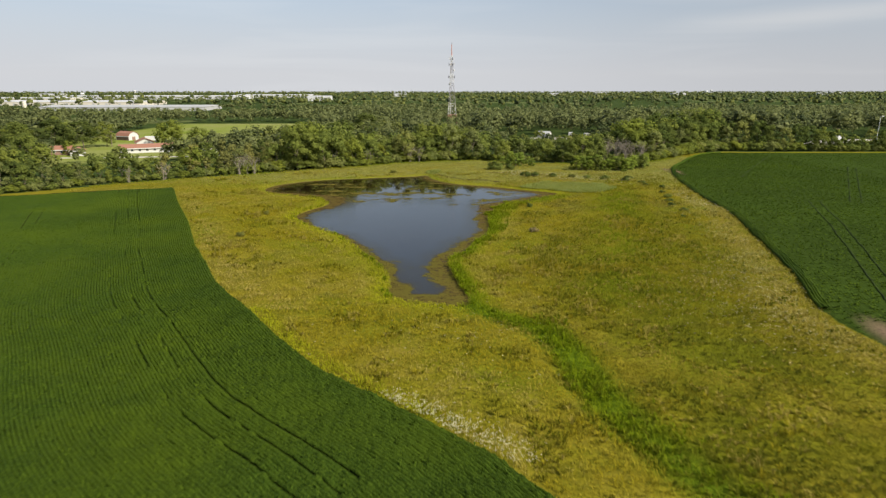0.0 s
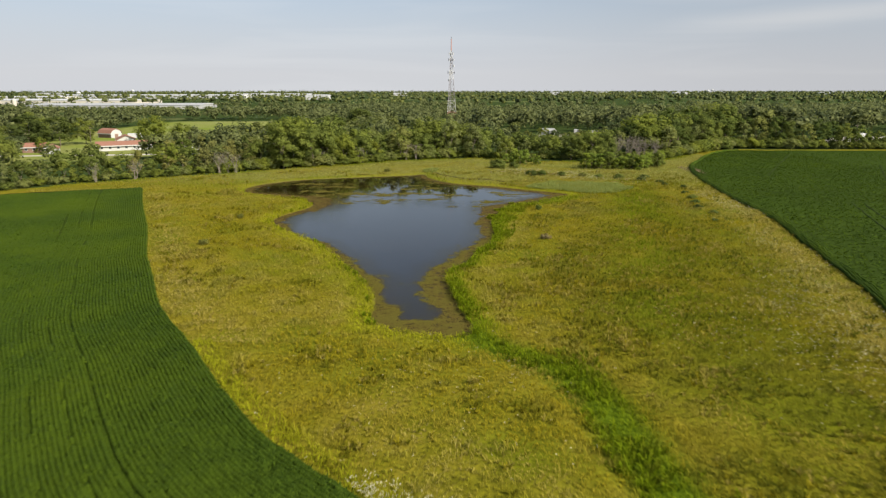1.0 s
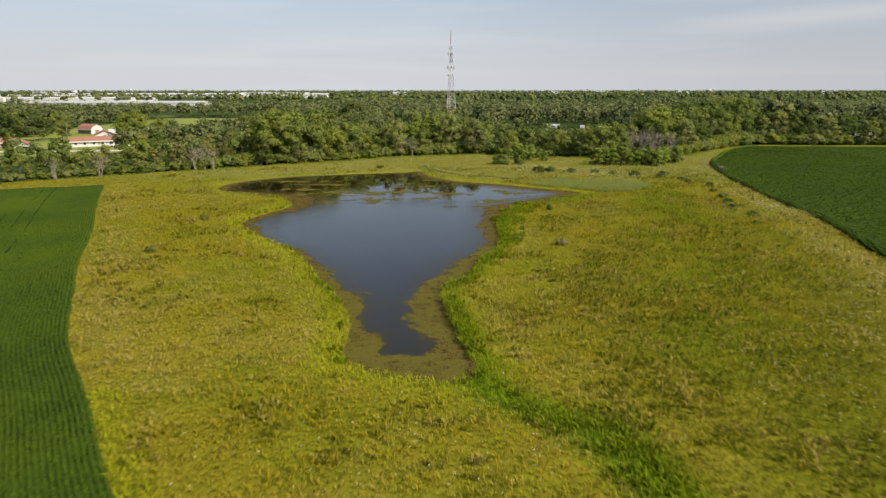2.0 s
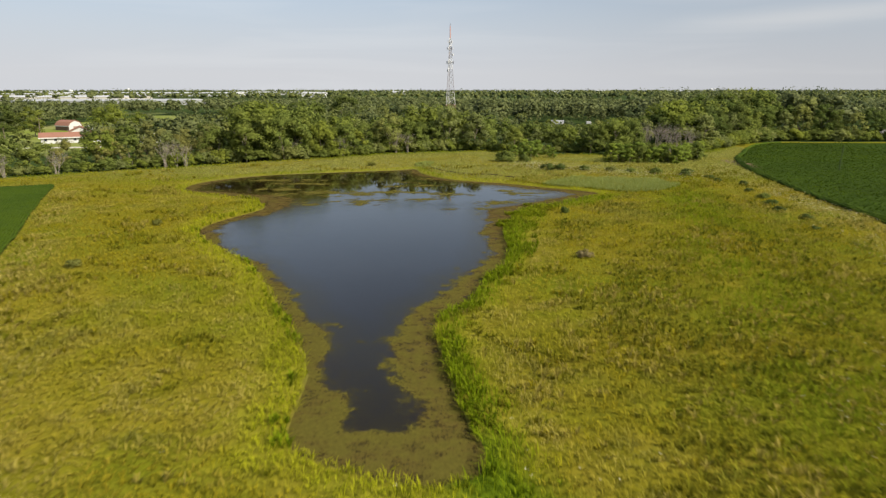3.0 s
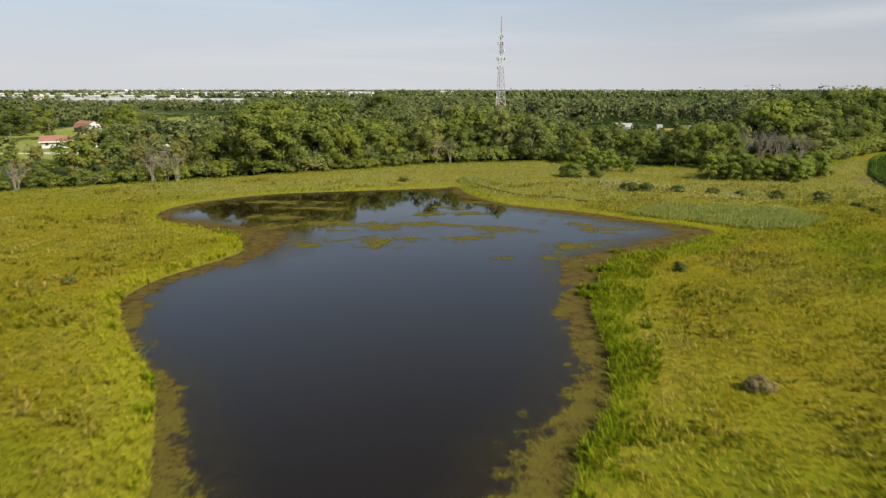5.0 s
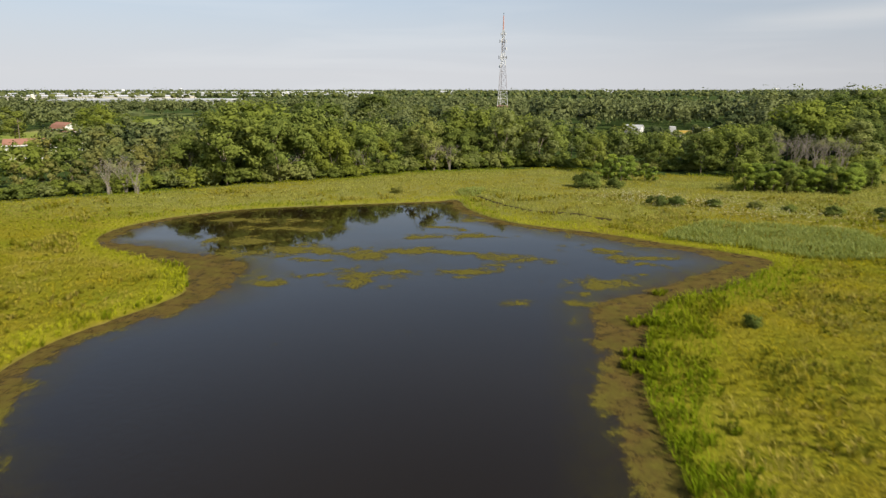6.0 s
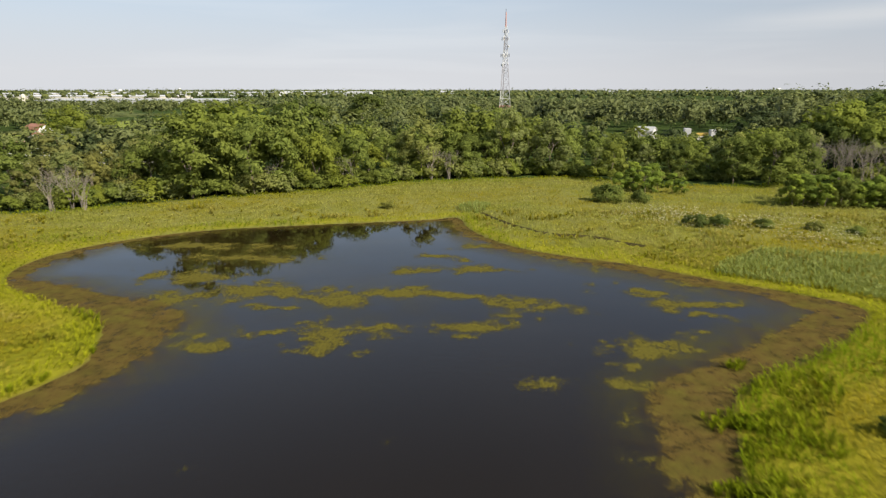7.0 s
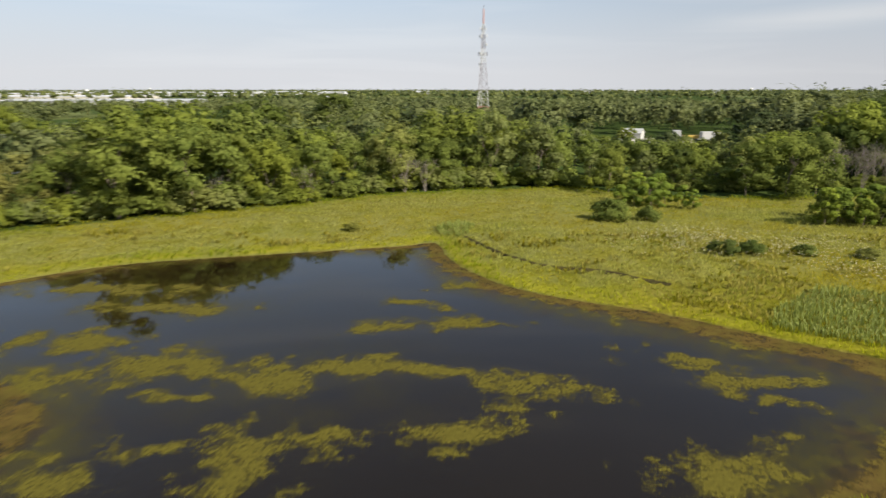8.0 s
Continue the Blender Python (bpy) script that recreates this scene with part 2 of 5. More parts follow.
def leaf_material(name, a, b, share=0.52, object_var=True):
    g = Net(name, 0.8, 0.08)
    a, b = (tuple(k * m for k, m in zip(c_, (1.87, 1.84, 1.58))) for c_ in (a, b))
    c = g.mix(g.island(), a, b)
    if object_var:
        r = g.object_random()
        c = g.mix(g.rng(r, 0.4, 1.0, 0.0, 0.6), c, (a[0] * 1.8, a[1] * 1.5, a[2] * 1.2))
        c = g.mix(g.rng(r, 0.3, 0.0, 0.0, 0.5), c, (a[0] * 0.75, a[1] * 0.72, a[2] * 0.9))
    grain = g.noise(2.4, 4, 0.7)
    c = g.mix(g.rng(grain, 0.42, 0.60, 0.0, 0.5), c, (a[0] * 0.56, a[1] * 0.55, a[2] * 0.56))
    return g.color(c).bump(grain, 0.5, 0.3).leafy(share).mat


M_GROUND = ground_material()
M_LEAF = leaf_material("broad_leaves", (0.078, 0.103, 0.025), (0.146, 0.174, 0.045))
M_LEAF_SILVER = leaf_material("silvery_leaves", (0.105, 0.128, 0.042), (0.180, 0.198, 0.080))
M_LEAF_YELLOW = leaf_material("yellowish_leaves", (0.096, 0.122, 0.022), (0.146, 0.170, 0.036))
M_WILLOW = leaf_material("willow_leaves", (0.105, 0.148, 0.026), (0.165, 0.212, 0.046))
M_LEAF_DARK = leaf_material("dark_leaves", (0.047, 0.066, 0.018), (0.086, 0.108, 0.031))
M_LEAF_GREY = leaf_material("greyish_leaves", (0.085, 0.098, 0.026), (0.135, 0.146, 0.050))
M_LEAF_WISP = leaf_material("thin_olive_leaves", (0.105, 0.112, 0.036), (0.160, 0.166, 0.062))
M_LEAF_TALL = leaf_material("cottonwood_leaves", (0.052, 0.076, 0.019), (0.100, 0.128, 0.034))
bark = Net("bark", 0.9, 0.2)
M_BARK = bark.color(bark.mix(bark.noise(4, 4), (0.09, 0.07, 0.05), (0.22, 0.18, 0.14))).bump(bark.noise(9, 4), 0.6, 0.05).mat
M_DRYWEED = leaf_material("dry_weed_leaves", (0.125, 0.110, 0.060), (0.200, 0.175, 0.105))
dead = Net("dead_wood", 0.9, 0.2)
M_DEAD = dead.color(dead.mix(dead.noise(3, 3), (0.17, 0.145, 0.115), (0.28, 0.245, 0.20))).mat

# ---- mesh tools ----
def mesh_np(name, verts, faces, mat, attrs=(), smooth=False, normals=None):
    """A mesh from numpy arrays: faces is (n, 3) or (n, 4)."""
    me = bpy.data.meshes.new(name)
    k = faces.shape[1]
    me.vertices.add(len(verts))
    me.vertices.foreach_set("co", np.asarray(verts, np.float32).ravel())
    me.loops.add(faces.size)
    me.loops.foreach_set("vertex_index", faces.astype(np.int32).ravel())
    me.polygons.add(len(faces))
    me.polygons.foreach_set("loop_start", np.arange(0, faces.size, k, dtype=np.int32))
    me.polygons.foreach_set("loop_total", np.full(len(faces), k, np.int32))
    if smooth:
        me.polygons.foreach_set("use_smooth", np.ones(len(faces), bool))
    for key, v in attrs:
        at = me.attributes.new(key, "FLOAT", "POINT")
        at.data.foreach_set("value", np.asarray(v, np.float32))
    me.materials.append(mat)
    me.update(calc_edges=True)
    if normals is not None:
        me.polygons.foreach_set("use_smooth", np.ones(len(faces), bool))
        me.normals_split_custom_set_from_vertices(np.asarray(normals, np.float32))
    return me


def part(name, bm, mat, parent=None, label=""):
    me = bpy.data.meshes.new(name)
    bm.to_mesh(me)
    bm.free()
    me.materials.append(mat)
    ob = new(name, me)
    ob.parent = parent
    return tagged(ob, label)


def box(bm, x0, x1, y0, y1, z0, z1):
    v = [bm.verts.new(c) for c in ((x0, y0, z0), (x1, y0, z0), (x1, y1, z0), (x0, y1, z0), (x0, y0, z1), (x1, y0, z1), (x1, y1, z1), (x0, y1, z1))]
    for f in ((3, 2, 1, 0), (4, 5, 6, 7), (0, 1, 5, 4), (1, 2, 6, 5), (2, 3, 7, 6), (3, 0, 4, 7)):
        bm.faces.new([v[i] for i in f])


def tube(bm, a, b, ra, rb, n=6):
    """A tapered rod from a to b."""
    a, b = Vector(a), Vector(b)
    q = (b - a).to_track_quat("Z", "Y")
    rings = []
    for c, r in ((a, ra), (b, rb)):
        rings.append([bm.verts.new(c + q @ Vector((r * math.cos(6.2832 * i / n), r * math.sin(6.2832 * i / n), 0))) for i in range(n)])
    for i in range(n):
        bm.faces.new((rings[0][i], rings[0][(i + 1) % n], rings[1][(i + 1) % n], rings[1][i]))
    bm.faces.new(rings[0][::-1])
    bm.faces.new(rings[1])


def thing(name, x, y, z, label, category, group="", rz=0.0):
    e = new(name)
    e.empty_display_size = 0.5
    e.matrix_world = pose(x, y, z, 0, 0, rz)
    return tagged(e, label, category, group)


# ---- ground: one sheet to the horizon ----
def axis(lo, hi, step, end_lo, end_hi):
    mid = np.arange(lo, hi + step / 2, step)
    out_hi, out_lo, s = [], [], step
    while (out_hi[-1] if out_hi else hi) < end_hi:
        s *= 1.14
        out_hi.append((out_hi[-1] if out_hi else hi) + s)
    s = step
    while (out_lo[-1] if out_lo else lo) > end_lo:
        s *= 1.14
        out_lo.append((out_lo[-1] if out_lo else lo) - s)
    return np.array(out_lo[::-1] + list(mid) + out_hi)


WOODS = np.vstack([[(-420, -60), (-300, 30), (-200, 117), (-126, 186), (-104.6, 207.5), (-75, 228), (-58, 239), (-38, 251), (-17.8, 267), (1.5, 274), (20, 277),
                    (30, 270), (40, 266), (62, 268), (90, 272), (109, 297), (126, 311), (138, 314), (180, 314.5), (420, 316), (5200, 320)], [(5200, 5200), (-5200, 5200), (-5200, -60)]])
gx, gy = axis(-80, 90, 1.0, -5200, 5200), axis(36, 262, 1.0, -900, 5200)
GX, GY = np.meshgrid(gx, gy)
gp = np.stack([GX.ravel(), GY.ravel()], 1)
gz = height(gp)
nx, ny = len(gx), len(gy)
ii = (np.arange(ny - 1)[:, None] * nx + np.arange(nx - 1)[None]).ravel()
gf = np.stack([ii, ii + 1, ii + nx + 1, ii + nx], 1)
bare = np.maximum.reduce([np.exp(-(((gp - (56.5, 71)) / (3.4, 12)) ** 2).sum(1)), np.exp(-(((gp - (86.5, 240)) / (3.0, 14)) ** 2).sum(1))])
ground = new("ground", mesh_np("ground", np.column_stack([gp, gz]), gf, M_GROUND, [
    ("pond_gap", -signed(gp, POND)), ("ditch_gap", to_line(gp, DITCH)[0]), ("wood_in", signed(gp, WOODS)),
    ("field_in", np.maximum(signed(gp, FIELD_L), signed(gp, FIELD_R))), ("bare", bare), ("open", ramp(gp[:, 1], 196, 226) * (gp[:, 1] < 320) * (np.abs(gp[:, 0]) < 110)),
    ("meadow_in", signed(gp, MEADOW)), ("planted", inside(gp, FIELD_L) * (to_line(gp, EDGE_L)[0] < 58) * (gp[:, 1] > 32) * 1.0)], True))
tagged(ground, "gently rolling prairie and farm ground round the pond", "ground", "", "structure")

# ---- water ----
w = Net("pond_water", 0.03, 0.5)
w.bsdf.inputs["IOR"].default_value = 1.33
w.color(w.mix(w.noise(0.05, 3), (0.0068, 0.0044, 0.0018), (0.0096, 0.0062, 0.0027)))
# wind ruffles the wide middle of the pond and leaves the far end calm
axes = w.n.new("ShaderNodeSeparateXYZ")
w.l.new(w.co, axes.inputs["Vector"])
wind = w.rng(w.math("ADD", axes.outputs["Y"], w.rng(w.noise(0.05, 3), 0.3, 0.7, -6, 6)), 188, 178, 0.03, 1.0)
wind = w.math("MULTIPLY", wind, w.rng(w.noise(0.035, 2), 0.36, 0.60, 0.45, 1.0))
w.bump(w.math("MULTIPLY", w.noise(1.8, 4, 0.65), wind), 0.20, 0.12)
bm = bmesh.new()
bm.faces.new([bm.verts.new((x, y, 0)) for x, y in POND + (POND - POND.mean(0)) / np.linalg.norm(POND - POND.mean(0), axis=1)[:, None] * 0.8])
water = part("water", bm, w.mat)
tagged(water, "still dark brown pond water mirroring sky and trees", "water", "", "structure")

# ---- floating mats of algae ----
al = Net("algae_mat", 0.95, 0.02)
fine_a, mid_a, wide_a = al.noise(3.5, 6, 0.75), al.noise(0.9, 6, 0.7), al.noise(0.28, 3)
mix_brown = al.mix(al.rng(mid_a, 0.35, 0.65), (0.064, 0.045, 0.012), (0.106, 0.073, 0.021))
mix_brown = al.mix(al.rng(fine_a, 0.55, 0.75, 0.0, 0.5), mix_brown, (0.046, 0.033, 0.011))
mix_brown = al.mix(al.rng(al.noise(0.5, 5, 0.65), 0.46, 0.64, 0.0, 0.55), mix_brown, (0.040, 0.036, 0.010))
mix_olive = al.mix(al.rng(fine_a, 0.35, 0.65), (0.064, 0.056, 0.011), (0.118, 0.102, 0.019))
al.color(al.mix(al.rng(al.math("ADD", al.attr("olive"), al.math("ADD", al.rng(wide_a, 0.3, 0.7, -0.35, 0.35), al.rng(mid_a, 0.3, 0.7, -0.4, 0.4))), 0.2, 0.8), mix_brown, mix_olive))
al.bump(al.noise(6, 4), 0.7, 0.05)
cut = al.n.new("ShaderNodeMixShader")
clear = al.n.new("ShaderNodeBsdfTransparent")
ragged = al.math("ADD", al.math("ADD", al.rng(mid_a, 0.3, 0.7, -0.55, 0.55), al.rng(fine_a, 0.3, 0.7, -0.6, 0.6)), al.rng(wide_a, 0.3, 0.7, -0.35, 0.35))
float_on = al.rng(al.math("ADD", al.attr("cover"), ragged), -0.12, 0.55, 0.0, 0.92)
# weed that hangs below the surface dims the water without covering it
sunken = al.math("MULTIPLY", al.attr("veil"), al.rng(al.math("ADD", mid_a, al.math("MULTIPLY", fine_a, 0.5)), 0.55, 0.95, 0.25, 1.0))
al.put(cut.inputs["Fac"], al.math("MAXIMUM", float_on, sunken))
al.l.new(clear.outputs["BSDF"], cut.inputs[1])
al.l.new(al.bsdf.outputs["BSDF"], cut.inputs[2])
al.l.new(cut.outputs["Shader"], al.n["Material Output"].inputs["Surface"])

# width of the belt at places round the shore: x, y, width
BELT = [(4, 90, 6.5), (-2, 90, 6.5), (-6.5, 94, 3.5), (-8, 104, 1.9), (2.5, 99, 3.4), (1.7, 107, 4.6), (1.5, 115, 3.0), (4.5, 120, 3.6), (7.5, 128, 3.6), (10.5, 137, 2.8), (11.3, 146, 2.5), (12.3, 156, 3.2), (15, 167, 5.2),
        (21, 176, 4.6), (30, 183, 4.4), (35, 191, 4.6), (26, 199, 3.4), (18, 204, 3.2), (10, 209, 2.8), (-3, 226, 2.4), (-20, 227, 0.7), (-42, 219, 1.0), (-53, 204, 2.2), (-42, 188, 4.4), (-33, 182, 6.5), (-31, 172, 3.8), (-34, 156, 2.3), (-28, 144, 1.0), (-19, 131, 2.0), (-14, 120, 2.2)]
# open-water patches: x, y, half length, half width
PATCH = [(-14.2, 191.2, 3.6, 2.2), (-10.6, 193.4, 2.6, 1.8), (-5.8, 193.2, 3.2, 1.5), (-0.6, 192.6, 4.2, 1.3), (3.4, 191.4, 2.4, 1.6), (5.8, 189.9, 2.4, 2.2), (5.4, 185.8, 1.3, 1.3), (-13.2, 180.4, 2.8, 2.6), (-1.4, 184.2, 3.0, 1.3), (2.4, 186.6, 1.3, 0.9),
         (-8, 201.6, 2.6, 1.7), (-1, 203.2, 4.6, 1.3), (-6.2, 208, 2.2, 1.3), (-3.2, 206.4, 1.8, 0.9), (-1.6, 214, 1.6, 2.6), (12.6, 197.8, 1.4, 0.6), (15.4, 195.4, 2.6, 1.2), (18.4, 191.6, 2.4, 1.8), (21.6, 191, 2.0, 0.9), (20, 188, 2.4, 0.7),
         (-23.5, 193.2, 5.0, 2.8), (-31.5, 197.4, 5.0, 2.2), (-29.6, 190.6, 3.2, 2.8), (-20, 188, 2.6, 0.8), (-22.4, 178.8, 2.8, 1.5), (-18, 181.6, 2.4, 1.0), (-9.2, 182.8, 1.8, 0.8), (12.2, 179.6, 2.2, 1.6), (15.2, 181, 2.6, 1.6), (16.8, 183.4, 1.6, 0.8), (6.1, 173.4, 1.4, 1.6),
         (10.8, 176, 1.6, 1.4), (11.4, 172.6, 1.3, 1.2), (8.2, 163.8, 1.0, 0.7), (-28, 206, 6.5, 1.7), (-38, 211, 8, 2.2)]
ax, ay = np.arange(-56, 38, 0.5), np.arange(87, 236, 0.5)
AX, AY = np.meshgrid(ax, ay)
ap = np.stack([AX.ravel(), AY.ravel()], 1)
din = signed(ap, POND)
near_w = [1 / (((ap - (x, y)) ** 2).sum(1) + 2.0) ** 2 for x, y, _ in BELT]
width = sum(k * w_ for k, (_, _, w_) in zip(near_w, BELT)) / sum(near_w) + (wave(ap, 4, 41) - 0.5) * 1.3 + (wave(ap, 1.3, 40) - 0.5) * 0.7
ring_in = np.clip((width - din) * 0.85 - 0.05 + (wave(ap, 1.6, 45) - 0.5) * 0.8 - 0.9 * ramp(wave(ap, 6, 39), 0.7, 0.95), -1.5, 0.80)
veil = np.clip((0.18 + 0.40 * ramp(ap[:, 1], 162, 182)) * (1 - ramp(din, width * 0.8, width * 1.7 + 2.5)) + 0.5 * np.exp(-(((ap - (-36, 209)) / (17, 9)) ** 2).sum(1)) * wave(ap, 5, 48) + 0.25 * np.exp(-(((ap - (-14, 191)) / (14, 8)) ** 2).sum(1)) * wave(ap, 3, 49), 0, 0.6)
warp = ap + np.stack([wave(ap, 3.2, 42) - 0.5, wave(ap, 2.6, 43) - 0.5], 1) * (4.5, 2.2)
patch = np.full(len(ap), -2.0)
for x, y, a, c in PATCH:
    patch = np.maximum(patch, 1.0 - 0.95 * np.sqrt((((warp - (x, y)) / (a, c)) ** 2).sum(1)))
patch = np.clip(patch * 1.15 + (wave(ap, 1.7, 44) - 0.5) * 1.1 + (wave(ap, 0.8, 38) - 0.5) * 0.6 - 0.06, -1.5, 0.72)
bits = (wave(ap, 0.9, 46) * 0.5 + wave(ap, 3.4, 47) * 0.6 - 0.80) * 4.0 + 0.1 - 1.3 * ramp(-patch, 0.35, 1.3) * ramp(din - width, 0.5, 3.5)
patch = np.maximum(patch, np.clip(bits, -1.5, 0.3))
cover = np.where(din > -1.0, np.maximum(ring_in, patch), -2)
na = len(ax)
ii = (np.arange(len(ay) - 1)[:, None] * na + np.arange(na - 1)[None]).ravel()
quad = np.stack([ii, ii + 1, ii + na + 1, ii + na], 1)
quad = quad[(cover[quad].max(1) > -1.1) | ((veil[quad].max(1) > 0.02) & (din[quad].min(1) > -1.0))]
tint_a = np.clip(np.clip((patch - ring_in) * 0.8, -0.3, 0.5) + 0.55 + 0.40 * (1 - ramp(ap[:, 1], 120, 175)), 0, 1)
# every mat that floats by itself is an object of its own
root = np.arange(len(ap))
while True:
    low_ = root[quad].min(1)
    nxt = root.copy()
    np.minimum.at(nxt, quad.ravel(), np.repeat(low_, 4))
    nxt = nxt[nxt]
    if (nxt == root).all():
        break
    root = nxt
tag = root[quad[:, 0]]
for t_ in np.unique(tag):
    own = quad[tag == t_]
    if len(own) < 4:
        continue
    used, inv = np.unique(own, return_inverse=True)
    big = len(own) > 3000
    ob = new("algae_mat", mesh_np("algae_mat", np.column_stack([ap[used], np.full(len(used), 0.012)]), inv.reshape(-1, 4), al.mat, [("cover", cover[used]), ("olive", tint_a[used]), ("veil", veil[used])]))
    tagged(ob, "ragged belt of brown and olive algae along the shore" if big else "ragged patch of olive algae floating on open water", "algae", "algae mats on the pond")

# ---- prairie plants ----
def kites(base, lean, h, w, rng, n):
    """n leaf blades on every base point: kite-shaped, leaning outwards."""
    m = len(base)
    a = rng.random((m, n)) * 6.2832
    out = np.stack([np.cos(a), np.sin(a), np.zeros_like(a)], -1)
    side = np.stack([-np.sin(a), np.cos(a), np.zeros_like(a)], -1)
    hh = (h[:, None] * (0.6 + 0.6 * rng.random((m, n))))[..., None]
    ll = (lean[:, None] * (0.3 + 1.0 * rng.random((m, n))))[..., None]
    ww = (w[:, None] * (0.7 + 0.6 * rng.random((m, n))))[..., None]
    b = base[:, None, :] + out * ww * rng.random((m, n, 1)) * 1.5
    up = np.array([0, 0, 1.0])
    mid = b + out * ll * 0.40 + up * hh * 0.80
    tip = b + out * ll * 1.25 + up * hh * (0.75 + 0.45 * rng.random((m, n, 1)))
    v = np.stack([b, mid + side * ww * 0.5, tip, mid - side * ww * 0.5], 2)
    return v.reshape(-1, 3)


def scatter(x0, x1, y0, y1, step, rng):
    x, y = np.meshgrid(np.arange(x0, x1, step), np.arange(y0, y1, step))
    p = np.stack([x.ravel(), y.ravel()], 1)
    return p + (rng.random(p.shape) - 0.5) * step * 1.3


def plants(name, p, h, lean, w, n, mat, attrs, rng, label, category, sink=0.03):
    base = np.column_stack([p, np.maximum(height(p), 0.0) - sink])
    v = kites(base, lean, h, w, rng, n)
    ob = new(name, mesh_np(name, v, np.arange(len(v)).reshape(-1, 4), mat, [(k, np.repeat(a, n * 4)) for k, a in attrs]))
    return tagged(ob, label, category, "", "stuff")


gm = Net("prairie_leaves", 0.85, 0.06)
c = gm.mix(gm.island(), (0.262, 0.226, 0.010), (0.338, 0.280, 0.018))
c = gm.mix(gm.attr("dry"), c, gm.mix(gm.island(), (0.34, 0.275, 0.066), (0.43, 0.355, 0.100)))
c = gm.mix(gm.attr("sedge"), c, gm.mix(gm.island(), (0.29, 0.31, 0.010), (0.37, 0.375, 0.018)))
c = gm.mix(gm.attr("lush"), c, gm.mix(gm.island(), (0.145, 0.205, 0.005), (0.210, 0.268, 0.008)))
c = gm.mix(gm.attr("weed"), c, gm.mix(gm.island(), (0.096, 0.108, 0.008), (0.146, 0.152, 0.015)))
c = gm.mix(gm.attr("pale"), c, gm.mix(gm.island(), (0.355, 0.330, 0.090), (0.460, 0.425, 0.145)))
M_PRAIRIE = gm.color(c).leafy(0.5).mat

rg = np.random.default_rng(5)
p = np.vstack([scatter(-60, 75, 36, 110, 0.46, rg), scatter(-95, 100, 110, 190, 0.55, rg), scatter(-110, 110, 190, 300, 0.62, rg), scatter(10, 72, -12, 36, 0.75, rg)])
gap = -signed(p, POND)
fld = np.maximum(signed(p, FIELD_L), signed(p, FIELD_R))
wd = signed(p, WOODS)
keep = (gap > 0.15) & (fld < -0.15) & (wd < 1.5) & (p[:, 0] > -126 + (p[:, 1] < 60) * 90)
p, gap, fld, wd = p[keep], gap[keep], fld[keep], wd[keep]
dit = to_line(p, DITCH)[0] + (wave(p, 5, 51) - 0.5) * 2.5
n1, n2, n3 = wave(p, 2.2, 61), wave(p, 9, 62), wave(p, 34, 63)
right = ramp(p[:, 0], 14, 40)
dry = ramp(n1 * 0.45 + n2 * 0.45 + n3 * 0.35, 0.62, 0.92) * 0.55
# tan strips along the field edges and trampled patches
strip_l = np.exp(-((fld + 3.5) / 3.5) ** 2) * ((p[:, 0] < 0) & (p[:, 1] > 85))
strip_r = np.exp(-((fld + 4.0) / (4.5 + 5 * ramp(p[:, 1], 205, 235))) ** 2) * (p[:, 0] > 30)
dry = np.maximum(dry, ramp(p[:, 1], 195, 232) * ramp(n2 * 0.9 + n1 * 0.3, 0.3, 0.95) * 0.5 * (wd < -4))
dry = np.maximum(dry, (strip_l * 0.95 + strip_r * 0.95) * ramp(n1 + n2, 0.3, 1.0))
bare_patch = np.zeros(len(p))
for x, y, r in ((-4.4, 71, 2.2), (-5.8, 67.5, 1.6), (7.3, 49.5, 2.0), (-1, 66, 1.5), (25, 68, 3.2), (35, 55, 3.5), (42, 55.5, 3.5), (31, 63, 2.5)):
    worn_at = np.exp(-((p - (x, y)) ** 2).sum(1) / r ** 2)
    dry, bare_patch = np.maximum(dry, worn_at), np.maximum(bare_patch, worn_at)
dry = np.maximum(dry, 0.6 * np.exp(-((gap - 4.2) / 2.0) ** 2) * (p[:, 1] > 88) * (p[:, 1] < 150) * ramp(n1 + 0.5 * n2, 0.3, 0.9))
sedge = np.maximum(1 - ramp(gap + (n1 - 0.5) * 3.0, 1.6, 5.0), (1 - ramp(-fld, 1.4, 3.4)) * (p[:, 0] < 0) * (p[:, 1] < 86))
sedge = np.maximum(sedge, 0.75 * ramp(n2 + 0.6 * n1, 0.4, 0.9) * np.exp(-((p - (-62, 207)) / (17, 13)) ** 2).prod(1))
sedge = np.maximum(sedge, 0.6 * ramp(wd + (n1 - 0.5) * 6, -9, -1) * (p[:, 0] < 25))
green_r = np.exp(-((p[:, 0] - (27 + (p[:, 1] - 87) * 0.25)) / 10) ** 2) * ramp(p[:, 1], 72, 90) * ramp(n2 + n1 * 0.5 + wave(p, 1.2, 64) * 0.3, 0.35, 1.0)
lush = np.clip(np.maximum(1 - ramp(dit, 1.3, 3.0), 0), 0, 1) * (p[:, 1] < 98)
lush = np.maximum(lush, (1 - ramp(gap + (n1 - 0.5) * 2.0 - 3.0 * ramp(p[:, 1], 140, 165), 1.8, 4.0)) * ramp(p[:, 0], 0, 3) * ramp(n2, 0.05, 0.4) * (1 - ramp(p[:, 1], 182, 192)))
lush = np.maximum(lush, green_r * 0.95)
lush = np.maximum(lush, 0.5 * ramp(n3 * 0.6 + n2 * 0.5 - dry * 0.3, 0.55, 0.85) * (p[:, 1] < 190))
lush = np.maximum(lush, 0.8 * ramp(p[:, 1], 190, 215) * ramp(n2 + 0.3 * n1, 0.28, 0.78))
